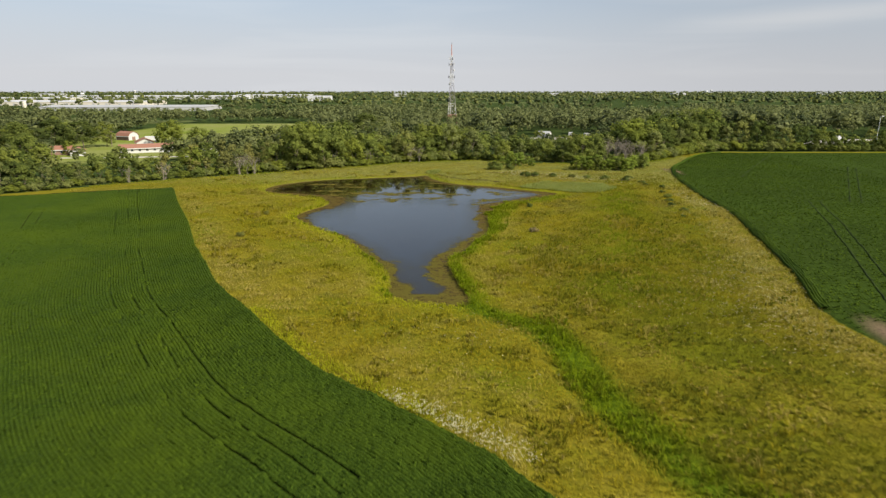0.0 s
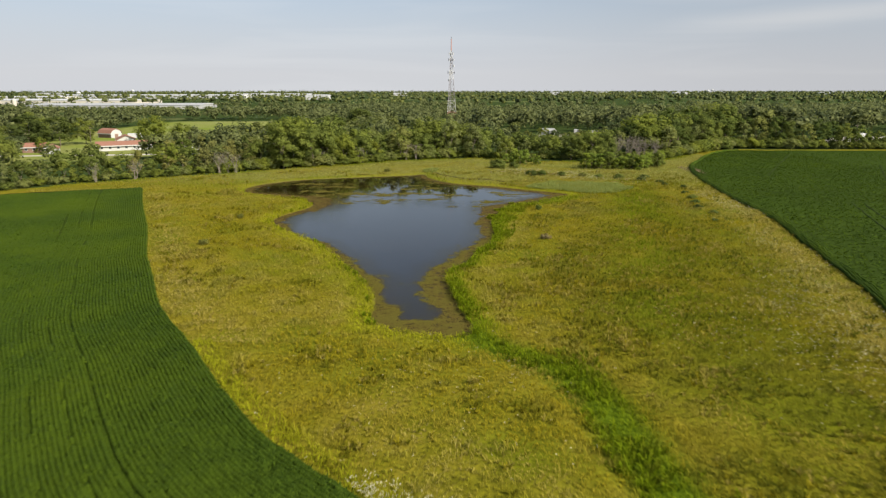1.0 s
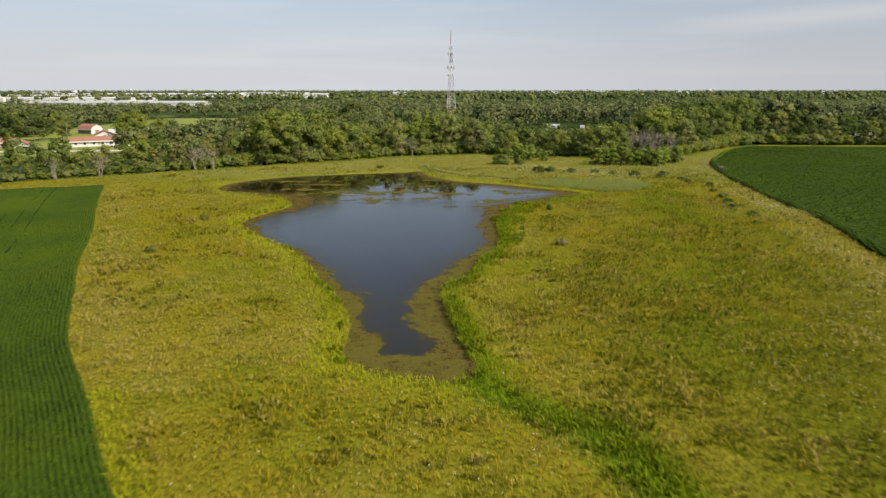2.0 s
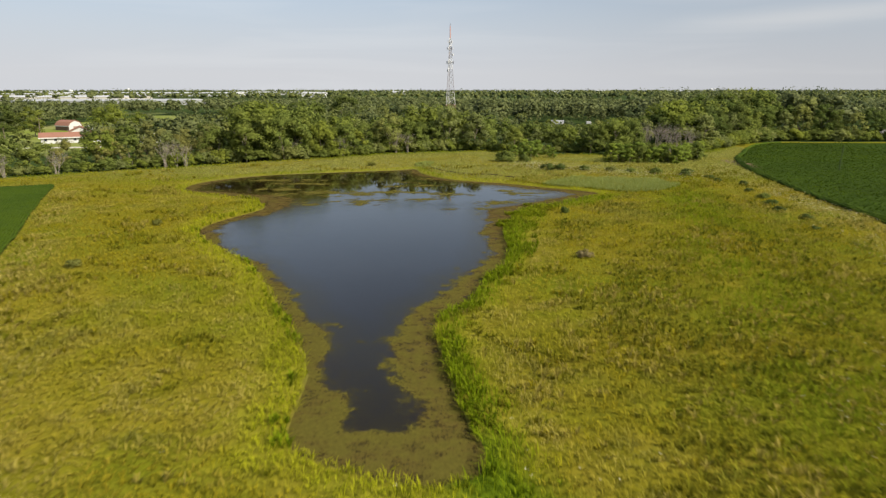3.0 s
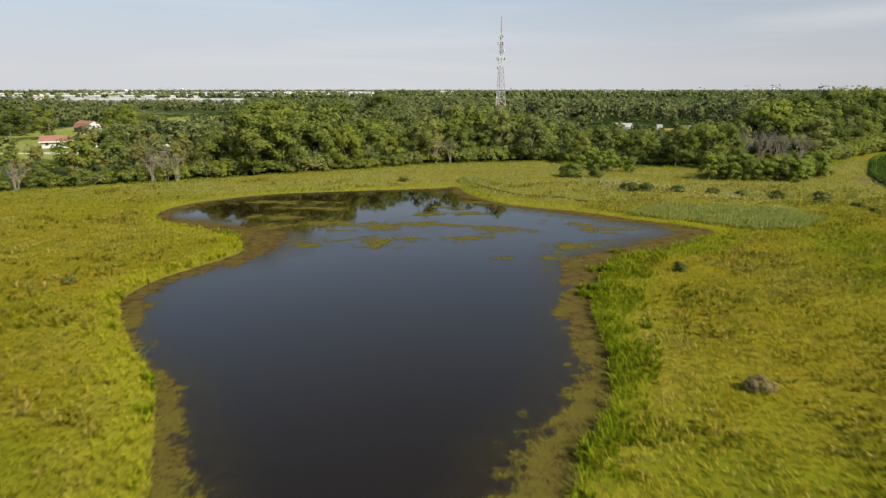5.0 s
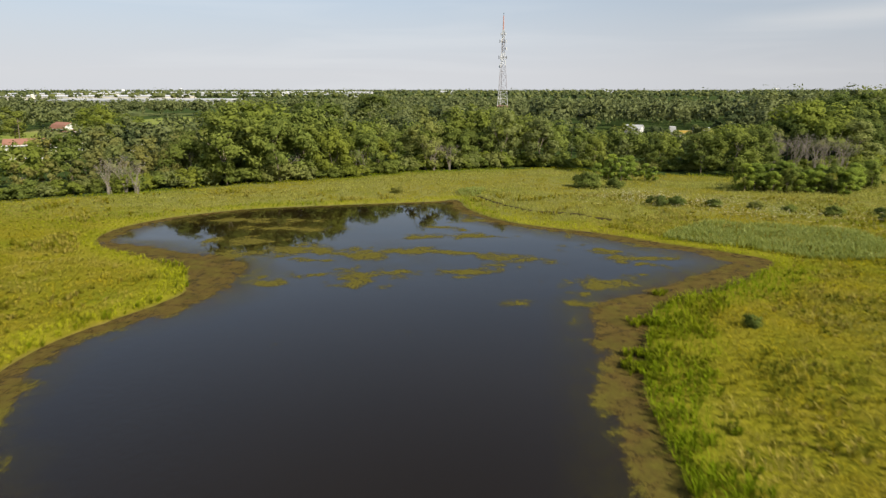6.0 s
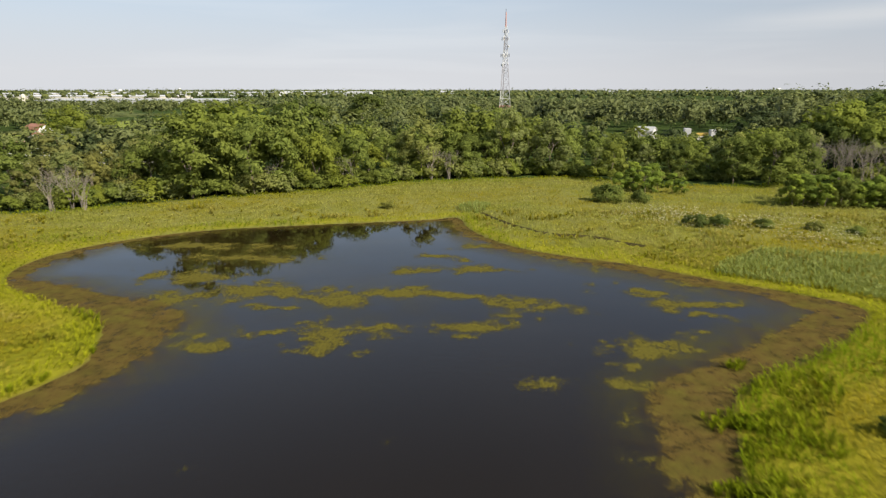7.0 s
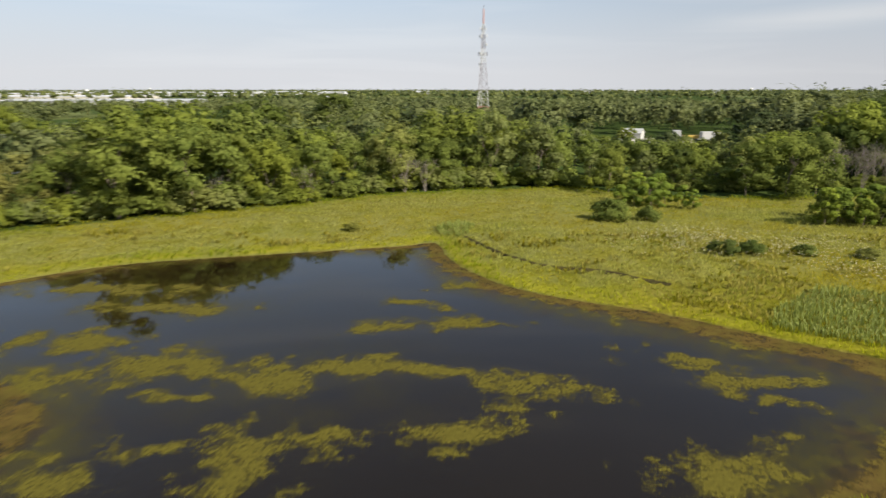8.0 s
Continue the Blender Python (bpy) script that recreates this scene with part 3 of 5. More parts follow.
lush = np.maximum(lush, 0.75 * np.exp(-(((p - (47, 252)) / (15, 11)) ** 2).sum(1)) * ramp(n1 + n2, 0.3, 0.9))
weed = ramp(n1 * 0.6 + wave(p, 1.3, 66) * 0.5 + n2 * 0.25 * right, 0.66, 0.95) * (0.7 + 0.3 * right) * (1 - lush) * (1 - 0.6 * ramp(p[:, 1], 190, 215))
low_r = ramp(p[:, 0], 18, 34) * (1 - ramp(p[:, 1], 85, 140))
thick = np.exp(-(((p - (26.5, 51)) / (5, 10)) ** 2).sum(1)) + np.exp(-(((p - (44.5, 60.5)) / (4, 2.6)) ** 2).sum(1)) + 0.5 * np.exp(-(((p - (40, 72)) / (7, 9)) ** 2).sum(1))
weed = np.maximum(weed, 0.38 * right * (1 - ramp(p[:, 1], 105, 150)) * ramp(n1 * 0.5 + n2 * 0.5 + wave(p, 1.1, 69) * 0.4, 0.3, 0.8))
weed = np.maximum(weed, 1.1 * thick * ramp(n1 * 0.6 + n2 * 0.6, 0.2, 0.7))
weed = np.clip(weed * (1 - 0.85 * strip_r) * (1 - 0.7 * green_r), 0, 1)
dry = np.maximum(dry, 0.6 * low_r * ramp(n3 * 0.5 + wave(p, 6, 68) * 0.7, 0.62, 0.85))
tuft = ramp(wave(p, 1.0, 67) * 0.55 + wave(p, 2.4, 60) * 0.45, 0.34, 0.72)
tall = (p[:, 1] < 190) * 0.06 + 0.16 + 0.34 * tuft + 0.10 * n1 + 0.22 * lush + (0.22 - 0.12 * ramp(p[:, 1], 170, 200)) * sedge + 0.12 * right
weed = np.maximum(weed, 0.75 * np.exp(-(((p - (37, 88)) / (13, 13)) ** 2).sum(1)) * ramp(n1 * 0.6 + n2 * 0.3 + wave(p, 1.0, 65) * 0.4, 0.4, 0.85) * (1 - strip_r))
weed = np.maximum(weed, 0.42 * right * (1 - ramp(p[:, 1], 140, 165)) * ramp(n2 * 0.5 + n1 * 0.4, 0.2, 0.6) * (1 - strip_r) * (1 - 0.5 * green_r))
pale = np.maximum(0.62 * ramp(p[:, 1] + 18 * (n2 - 0.5), 200, 226) * ramp(n2 * 0.7 + n1 * 0.5, 0.15, 0.75) * ramp(-wd, 1, 6), 0.22 * ramp(n1 * 0.5 + n2 * 0.4 + n3 * 0.3, 0.40, 0.85) * (p[:, 1] < 205) * (1 - 0.5 * right))
near_r = ramp(p[:, 0], 14, 25) * (1 - 0.25 * ramp(p[:, 1], 76, 108)) * (1 - ramp(p[:, 1], 122, 152)) * (1 - strip_r)
pale *= 1 - 0.7 * near_r
dry *= 1 - 0.55 * near_r
weed = np.maximum(weed, near_r * (1 - green_r * 0.6) * (0.44 + 0.50 * ramp(n1 * 0.5 + n2 * 0.4 + wave(p, 1.1, 59) * 0.3, 0.35, 0.85)))
pale = np.maximum(pale, 0.42 * right * ramp(p[:, 1], 140, 165) * (1 - ramp(p[:, 1], 195, 210)) * ramp(n1 * 0.6 + n2 * 0.5, 0.3, 0.8))
tall *= 1 - 0.22 * ramp(p[:, 1], 150, 205)
weed *= 1 - 0.9 * bare_patch
tall *= 1 - 0.5 * bare_patch
plants("prairie_grass", p, tall * 0.92, 0.10 + tall * 0.60, 0.042 + 0.038 * rg.random(len(p)), 5, M_PRAIRIE,
       [("dry", dry * (1 - lush) * (1 - sedge)), ("sedge", sedge * (1 - lush)), ("lush", lush), ("weed", weed * (1 - sedge)), ("pale", pale * (1 - lush * (p[:, 1] < 205)) * (1 - sedge) * (1 - 0.7 * weed))], rg,
       "dense knee-high prairie grass and herbs, yellow-green with tan patches", "grass")

# taller herbs in loose clumps that stand out of the grass
p = scatter(-90, 95, 36, 235, 0.85, rg)
gap = -signed(p, POND)
fld = np.maximum(signed(p, FIELD_L), signed(p, FIELD_R))
right = ramp(p[:, 0], 10, 26)
clump = wave(p, 5.5, 72) * 0.45 + wave(p, 1.6, 73) * 0.45 + wave(p, 14, 74) * 0.25
ok = (gap > 2.5) & (fld < -1.0) & (signed(p, WOODS) < -3) & (clump + 0.19 * right - 0.03 * ramp(p[:, 1], 150, 205) > 0.715)
p, right, fld, clump = p[ok], right[ok], fld[ok], clump[ok]
kind = wave(p, 3.2, 78) * 0.6 + 0.4 * rg.random(len(p))
dit = to_line(p, DITCH)[0]
cream = np.exp(-(((p - (50, 88)) / (8, 20)) ** 2).sum(1)) + np.exp(-((fld + 5) / 4) ** 2) * (p[:, 0] > 30) * (p[:, 1] > 100)
grow = 0.30 + 0.40 * ramp(clump, 0.62, 0.9) + 0.12 * rg.random(len(p))
plants("prairie_herbs", p, grow, 0.14 + 0.32 * grow, 0.07 + 0.04 * rg.random(len(p)), 11, M_PRAIRIE,
       [("dry", np.where((kind > 0.56) & (dit > 4), 0.7 - 0.5 * ramp(p[:, 1], 180, 205), 0.0)), ("sedge", np.zeros(len(p))), ("lush", np.where(dit < 4, 0.9, 0.35 * (kind < 0.30))), ("weed", np.where(kind < 0.50, (0.65 + 0.35 * right) * (1 - 0.45 * ramp(p[:, 1], 180, 205)), 0.15)), ("pale", np.clip(cream, 0, 1) * (kind > 0.44) * 0.9 + 0.45 * ramp(p[:, 1], 185, 210) * (kind > 0.5))], rg,
       "scattered taller herbs, dark green, tan and cream, in the prairie", "herbs")

# blue-green reeds on the far shore
rm = Net("reed_blades", 0.55, 0.3)
M_REED = rm.color(rm.mix(rm.island(), (0.205, 0.250, 0.045), (0.290, 0.325, 0.080))).leafy(0.3).mat
REED = np.array([(25, 201.5), (29, 199), (34, 196.6), (40, 191.5), (47, 189.5), (55, 197), (52, 206), (43, 209.5), (34, 211), (28, 206)], float)
p = np.vstack([scatter(24, 56, 188, 213, 0.42, rg), scatter(-5, 1.5, 234.5, 243, 0.5, rg)])
k = inside(p, REED) | ((((p - (-1.8, 239)) / (2.6, 4)) ** 2).sum(1) < 1)
p = p[k & (signed(p, POND) < -0.2)]
plants("reeds", p, 0.58 + 0.34 * wave(p, 3, 71), np.full(len(p), 0.26), np.full(len(p), 0.042), 12, M_REED, [], rg, "stand of tall blue-green reeds on the pond's shore", "reeds")

# tall bright marsh plants in the ditch and along the shore
p = np.vstack([scatter(-2, 40, 36, 96, 0.62, rg), scatter(-1, 24, 92, 182, 0.62, rg), scatter(-38, -4, 92, 186, 0.8, rg)])
gap, dit = -signed(p, POND), to_line(p, DITCH)[0]
clump = wave(p, 1.7, 75) * 0.55 + wave(p, 5.5, 76) * 0.45
in_ditch = (dit < 2.2 + 1.6 * (wave(p, 6, 77) - 0.5)) & (p[:, 1] < 94) & (gap > 0.6)
on_shore = (gap > 0.1) & (gap < np.where(p[:, 0] > 0, 2.2 + 3.2 * ramp(p[:, 1], 120, 160), 1.3)) & (p[:, 1] > 92)
k = (in_ditch & (clump > 0.46)) | (on_shore & (clump > np.where(p[:, 0] > 0, 0.40, 0.50)))
# tussocks that stand out in the belt of algae
out_there = [np.array([x, y]) + rg.normal(size=(n, 2)) * (r, r * 0.8) for x, y, r, n in ((15.0, 168.2, 0.7, 40), (12.4, 158.4, 0.8, 50), (13.4, 161.0, 0.7, 40), (18.9, 177.0, 0.45, 14))]
p, clump = np.vstack([p[k], *out_there]), np.concatenate([clump[k], np.full(sum(map(len, out_there)), 0.50)])
leafy = ramp(clump, 0.4, 0.7)
plants("marsh_plants", p, 0.40 + 0.42 * leafy, 0.16 + 0.26 * leafy, 0.055 + 0.04 * rg.random(len(p)), 15, M_PRAIRIE,
       [("dry", np.zeros(len(p))), ("sedge", 0.35 * (p[:, 0] < 0) + 0.45 * ramp(p[:, 1], 140, 170) * wave(p, 2.5, 79)), ("lush", 1 - 0.45 * ramp(p[:, 1], 140, 170) * wave(p, 2.5, 79)), ("weed", 0.6 * (rg.random(len(p)) < 0.38)), ("pale", np.zeros(len(p)))], rg,
       "tall bright green marsh plants along ditch and shore", "marsh plants")

# white wildflowers
fm = Net("white_petals", 0.6, 0.2)
M_PETAL = fm.color(fm.mix(fm.island(), (0.36, 0.34, 0.19), (0.50, 0.47, 0.31))).mat
fl = []
for x, y, a, bb, n in ((-4.0, 57.9, 1.7, 1.7, 120), (-1.6, 55.6, 1.8, 1.7, 190), (1.4, 52.6, 2.0, 1.8, 240), (4.4, 49.6, 1.9, 1.9, 190), (6.6, 47.4, 1.6, 1.6, 70), (46, 90, 8, 14, 420), (50, 100, 5, 12, 300), (60, 130, 4, 18, 260), (44, 76, 6, 9, 160), (38, 228, 15, 7, 800), (29, 234, 6, 6, 420), (46, 218, 8, 5, 260), (54, 214, 12, 6, 240), (70, 172, 3, 16, 300), (0, 75, 14, 14, 130), (-50, 110, 8, 16, 100), (34, 85, 8, 16, 160)):
    q = np.array([x, y]) + rg.normal(size=(n, 2)) * (a, bb) * 0.6
    fl.append(q)
p = np.vstack(fl)
p = p[(np.maximum(signed(p, FIELD_L), signed(p, FIELD_R)) < -0.3) & (signed(p, POND) < -1)]
base = np.column_stack([p, height(p) + 0.45 + 0.2 * rg.random(len(p))])
v = kites(base, np.full(len(p), 0.10), np.full(len(p), 0.04), np.where(p[:, 1] > 150, 0.13, 0.075), rg, 3)
tagged(new("white_wildflowers", mesh_np("white_wildflowers", v, np.arange(len(v)).reshape(-1, 4), M_PETAL)), "scattered white wildflowers above the prairie grass", "flowers", "", "stuff")

# ---- soybean crop in rows that follow the field's edge ----
cm_ = Net("soybean_leaves", 0.8, 0.06)
cc = cm_.mix(cm_.rng(cm_.noise(5.0, 4, 0.7), 0.38, 0.62), (0.022, 0.047, 0.004), (0.070, 0.114, 0.010))
cc = cm_.mix(cm_.rng(cm_.noise(0.05, 3), 0.42, 0.66, 0, 0.5), cc, (0.085, 0.125, 0.006))
M_SOY = cm_.color(cc).bump(cm_.noise(9.0, 3), 0.9, 0.12).leafy(0.25).mat
ROW = 0.38


def crop_rows(name, edge, left, reach, step, y0, y1, label, skip=()):
    """Ridges of leafy canopy, one to a row, on curves set off from the field's edge."""
    d = np.diff(edge, axis=0)
    s = np.concatenate([[0], np.cumsum(np.linalg.norm(d, axis=1))])
    vs, fs, n0 = [], [], 0
    for r in range(int(reach / ROW)):
        off = (r + 0.5) * ROW
        track = any(abs(off - k) < ROW * 0.5 for k in skip)
        t = np.arange(0, s[-1], step)
        p = np.stack([np.interp(t, s, edge[:, 0]), np.interp(t, s, edge[:, 1])], 1)
        a = np.stack([np.interp(t + 2, s, edge[:, 0]), np.interp(t + 2, s, edge[:, 1])], 1) - np.stack([np.interp(t - 2, s, edge[:, 0]), np.interp(t - 2, s, edge[:, 1])], 1)
        a /= np.linalg.norm(a, axis=1)[:, None] + 1e-9
        nrm = np.stack([-a[:, 1], a[:, 0]], 1) * (1 if left else -1)
        q = p + nrm * (off + 0.12 * (wave(p, 5, 83)[:, None] - 0.5))
        ok = (q[:, 1] > y0) & (q[:, 1] < y1)
        q, nrm = q[ok], nrm[ok]
        if len(q) < 3:
            continue
        m = len(q)
        tall = 0.29 + 0.06 * wave(q, 3, 81) + 0.24 * rg.random(m)
        hole = wave(q, 1.5, 86) * 0.5 + wave(q, 6, 87) * 0.5 > 0.88
        worn = track & (wave(q, 9, 88) * 0.7 + wave(q, 1.2, 89) * 0.5 > np.where(abs(off - 10.2) < ROW, 0.38, 0.55))
        tall = np.where(hole, 0.14, np.where(worn, 0.10, tall))
        half = (0.15 + 0.11 * rg.random(m))[:, None]
        z = height(q)
        side = (rg.random((m, 1)) - 0.5) * 0.10
        low = np.where(hole, 0.07, np.where(worn, 0.04, 0.22))
        vs += [np.column_stack([q - nrm * half, z + low]), np.column_stack([q + nrm * (side - 0.07), z + tall * 0.92]), np.column_stack([q + nrm * (side + 0.07), z + tall]), np.column_stack([q + nrm * half, z + low])]
        i_ = np.arange(m - 1)
        for k in range(3):
            fs.append(np.stack([n0 + k * m + i_, n0 + k * m + i_ + 1, n0 + (k + 1) * m + i_ + 1, n0 + (k + 1) * m + i_], 1))
        n0 += 4 * m
    ob = new(name, mesh_np(name, np.vstack(vs), np.vstack(fs), M_SOY))
    return tagged(ob, label, "crop", "", "stuff")


crop_rows("soybean_rows", EDGE_L[::-1], True, 58, 0.42, 32, 198, "dark green soybean rows curving along the prairie's edge", TRACKS_L)
crop_rows("soybean_rows", EDGE_R, False, 1.7, 1.0, 84, 306, "dark green soybean rows on the far side of the prairie")
# loose leaves over the rows
p = scatter(-90, 26, 36, 150, 0.52, rg)
dd, near = to_line(p, EDGE_L)
k = inside(p, FIELD_L) & (dd < 40) & (dd > 0.1)
p, dd, near = p[k], dd[k], near[k]
p = near + (p - near) * (((np.floor(dd / ROW) + 0.5) * ROW) / np.maximum(dd, 1e-6))[:, None]
p = p[np.min([np.abs(to_line(p, EDGE_L)[0] - k) for k in TRACKS_L], axis=0) > 0.35]
plants("soybean_leaves", p, 0.42 + 0.12 * rg.random(len(p)), np.full(len(p), 0.20), np.full(len(p), 0.13), 2, M_SOY, [], rg, "broad soybean leaves standing over the crop rows", "crop", 0.0)

# a thin scatter of standing plants over the far field
p = np.vstack([scatter(54, 150, 75, 306, 1.0, rg), scatter(150, 250, 190, 306, 1.6, rg)])
ok = signed(p, FIELD_R) > 0.6
WHEELS = [np.array(w_, float) for w_ in (((58, 74), (84, 133), (100, 172)), ((60.5, 73), (86.5, 132), (102.5, 171)), ((104, 221), (126, 256), (150, 294)), ((110, 170), (130, 203), (158, 249)), ((112.5, 169), (132.5, 202), (160.5, 248)))]
ok &= np.min([to_line(p, w_)[0] for w_ in WHEELS], axis=0) > 0.45
ok &= (((p - (56.5, 71)) / (3.2, 11)) ** 2).sum(1) + 0.5 * wave(p, 2, 82) > 0.9
p = p[ok]
plants("soybean_leaves", p, 0.20 + 0.12 * wave(p, 5, 84), np.full(len(p), 0.34), np.full(len(p), 0.22), 3, M_SOY, [], rg, "broad soybean leaves standing over the far field", "crop", 0.0)

sm = Net("bare_soil", 0.95, 0.05)
M_SOIL = sm.color(sm.mix(sm.noise(2.5, 4), (0.034, 0.029, 0.011), (0.072, 0.060, 0.022))).bump(sm.noise(6, 4), 0.8, 0.1).mat
# track soil with the shade between tall plants painted into its colour
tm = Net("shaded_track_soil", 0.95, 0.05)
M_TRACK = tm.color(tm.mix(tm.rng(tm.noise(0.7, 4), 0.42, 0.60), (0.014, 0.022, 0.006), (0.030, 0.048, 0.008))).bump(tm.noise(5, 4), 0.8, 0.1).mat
# worn wheel tracks across the far field, darkened by colour for the plants' shade
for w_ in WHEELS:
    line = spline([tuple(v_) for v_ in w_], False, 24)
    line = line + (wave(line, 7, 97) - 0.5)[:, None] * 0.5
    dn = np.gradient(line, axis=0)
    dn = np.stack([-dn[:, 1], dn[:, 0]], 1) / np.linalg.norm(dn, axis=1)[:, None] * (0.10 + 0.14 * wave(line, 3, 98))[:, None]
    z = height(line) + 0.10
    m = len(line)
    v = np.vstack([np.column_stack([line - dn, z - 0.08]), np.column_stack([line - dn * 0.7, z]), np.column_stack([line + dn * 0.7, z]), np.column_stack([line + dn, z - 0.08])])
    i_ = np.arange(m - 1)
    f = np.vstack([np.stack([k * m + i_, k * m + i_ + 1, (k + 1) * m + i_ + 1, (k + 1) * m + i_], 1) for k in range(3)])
    tagged(new("wheel_track", mesh_np("wheel_track", v, f, M_TRACK)), "worn wheel track through the soybean field, plant shade painted in", "track", "", "structure")
# a low eroded bank on the far shore
fine = spline([tuple(v_) for v_ in BANK[::3]], False, 6)
dn = np.gradient(fine, axis=0)
dn = np.stack([-dn[:, 1], dn[:, 0]], 1) / np.linalg.norm(dn, axis=1)[:, None]
wob = (wave(fine, 3.5, 95) - 0.5)[:, None] * 0.3
fz = np.minimum(height(fine - dn * 1.2), height(fine + dn * 1.2))
m = len(fine)
sv = np.vstack([np.column_stack([fine - dn * 0.35 + dn * wob, fz - 0.1]), np.column_stack([fine + dn * wob - dn * 0.2, fz + 0.12]), np.column_stack([fine + dn * (wob + 0.05), fz + 0.36]), np.column_stack([fine + dn * (wob + 0.35), fz + 0.28])])
i_ = np.arange(m - 1)
sf = np.vstack([np.stack([k * m + i_, k * m + i_ + 1, (k + 1) * m + i_ + 1, (k + 1) * m + i_], 1) for k in range(3)])
tagged(new("eroded_bank", mesh_np("eroded_bank", sv, sf, M_SOIL)), "low dark eroded soil bank along the far shore", "bank", "", "structure")
# ---- trees ----
def ball_quads(n):
    """A cube blown up to a ball: n by n quads on each side, joined."""
    keys, pts, quads = {}, [], []
    for ax_ in range(3):
        for sg in (-1, 1):
            for i in range(n):
                for j in range(n):
                    q = []
                    for di, dj in ((0, 0), (1, 0), (1, 1), (0, 1)):
                        c = [0, 0, 0]
                        c[ax_], c[(ax_ + 1) % 3], c[(ax_ + 2) % 3] = sg * n, 2 * (i + di) - n, 2 * (j + dj) - n
                        if tuple(c) not in keys:
                            keys[tuple(c)] = len(pts)
                            pts.append(c)
                        q.append(keys[tuple(c)])
                    quads.append(q if sg > 0 else q[::-1])
    pts = np.array(pts, float)
    return pts / np.linalg.norm(pts, axis=1)[:, None], np.array(quads)


BALL = {n: ball_quads(n) for n in (1, 2, 3)}


FLAT = np.array([1.12, 1.12, 0.82])


def bough(rng, c, r, n, size, out, fine):
    """A bough of foliage: an uneven inside, and sprays of long leaves that stand out of it and droop."""
    bp, bf = BALL[fine]
    core = c - out * r * 0.12 + bp * FLAT * r * (0.22 + 0.30 * rng.random((len(bp), 1)))
    m = max(7, n // 11)
    ds = rng.normal(size=(m, 3)) + out * 0.7 + np.array([0, 0, 0.22])
    ds /= np.linalg.norm(ds, axis=1)[:, None]
    rs = 0.54 + 0.48 * rng.random(m)
    j = rng.integers(m, size=n)
    d = ds[j] + rng.normal(size=(n, 3)) * 0.27
    d /= np.linalg.norm(d, axis=1)[:, None]
    p = c + d * FLAT * r * (rs[j] - 0.22 * rng.random(n) ** 2)[:, None]
    nrm = d * 0.75 + rng.normal(size=(n, 3)) * 0.42 + np.array([0, 0, 0.45])
    nrm /= np.linalg.norm(nrm, axis=1)[:, None]
    t = ds[j] * (0.9, 0.9, 0.3) + np.array([0, 0, -0.2]) + rng.normal(size=(n, 3)) * 0.7
    t -= nrm * np.einsum("ij,ij->i", t, nrm)[:, None]
    t /= np.linalg.norm(t, axis=1)[:, None] + 1e-6
    b = np.cross(nrm, t)
    s = size * (0.55 + 0.9 * rng.random((n, 1)))
    v = np.stack([p - t * s * 0.62, p + b * s * 0.34 - nrm * s * 0.10, p + t * s * 0.72 - np.array([0, 0, 0.12]) * s, p - b * s * 0.34 - nrm * s * 0.10], 1)
    back = np.einsum("ij,ij->i", nrm, d) > 0
    v[back] = v[back][:, ::-1]
    verts = np.vstack([core, v.reshape(-1, 3)])
    norms = np.vstack([bp + rng.normal(size=bp.shape) * 0.45, np.repeat(d * 0.55 + nrm * 0.75 + np.array([0, 0, 0.12]), 4, 0)])
    return verts, norms, np.vstack([bf, len(bp) + np.arange(4 * n).reshape(-1, 4)])


def crown_points(rng, h, spread, boughs, leaves, size, low, taper, fine=2):
    """A crown of a few large uneven boughs, with gaps between."""
    vs, ns, fs, n0 = [], [], [], 0
    half = h * (1 - low) / 2
    mid = h * low + half
    turn = rng.random() * 6.28
    lop = rng.normal(size=3) * 0.14
    for i in range(boughs):
        z = 1 - 1.90 * (i + 0.5) / boughs + rng.normal() * 0.06
        z = min(max(z, -0.95), 0.97)
        a = turn + i * 2.39996 + rng.normal() * 0.35
        k = (math.sqrt(max(0.0, 1 - z * z)) if z > 0 else 1 - 0.25 * z * z) * (1 - taper * 0.55 * max(0.0, z))
        out = np.array([k * math.cos(a), k * math.sin(a), z])
        r = spread * 1.55 / math.sqrt(boughs) * (0.72 + 0.55 * rng.random())
        reach = max(0.15, 1 - 0.80 * r / spread) * (0.82 + 0.36 * rng.random()) + float(out @ lop)
        c = np.array([out[0] * spread * reach, out[1] * spread * reach, mid + z * max(half - r * 0.62, half * 0.4) * (0.86 + 0.2 * rng.random())])
        v, n, f = bough(rng, c, r, leaves, size, out, fine)
        fs.append(f + n0)
        n0 += len(v)
        o = v - (0, 0, mid)
        n = n + 0.35 * o / (np.linalg.norm(o, axis=1)[:, None] + 1e-6)
        vs.append(v)
        ns.append(n / (np.linalg.norm(n, axis=1)[:, None] + 1e-6))
    return np.vstack(vs), np.vstack(ns), np.vstack(fs)


def crown_mesh(name, seed, h, spread, boughs, leaves, size, mat, low=0.25, taper=0.5):
    v, n, f = crown_points(np.random.default_rng(seed), h, spread, boughs, leaves, size, low, taper, 2)
    return mesh_np(name, v, f, mat, (), False, n)


def limb(bm, rng, s, way, length, r, depth, bend=0.35):
    """A branch that forks and thins out."""
    e = s + way * length
    tube(bm, s, e, r, r * 0.62, 5 if r > 0.04 else 3)
    if depth:
        for _ in range(rng.choice((2, 2, 3))):
            w = (way + Vector((rng.uniform(-1, 1), rng.uniform(-1, 1), rng.uniform(-0.3, 0.8))) * (bend * 1.8)).normalized()
            limb(bm, rng, s.lerp(e, rng.uniform(0.65, 1.0)), w, length * rng.uniform(0.55, 0.8), r * 0.55, depth - 1, bend)


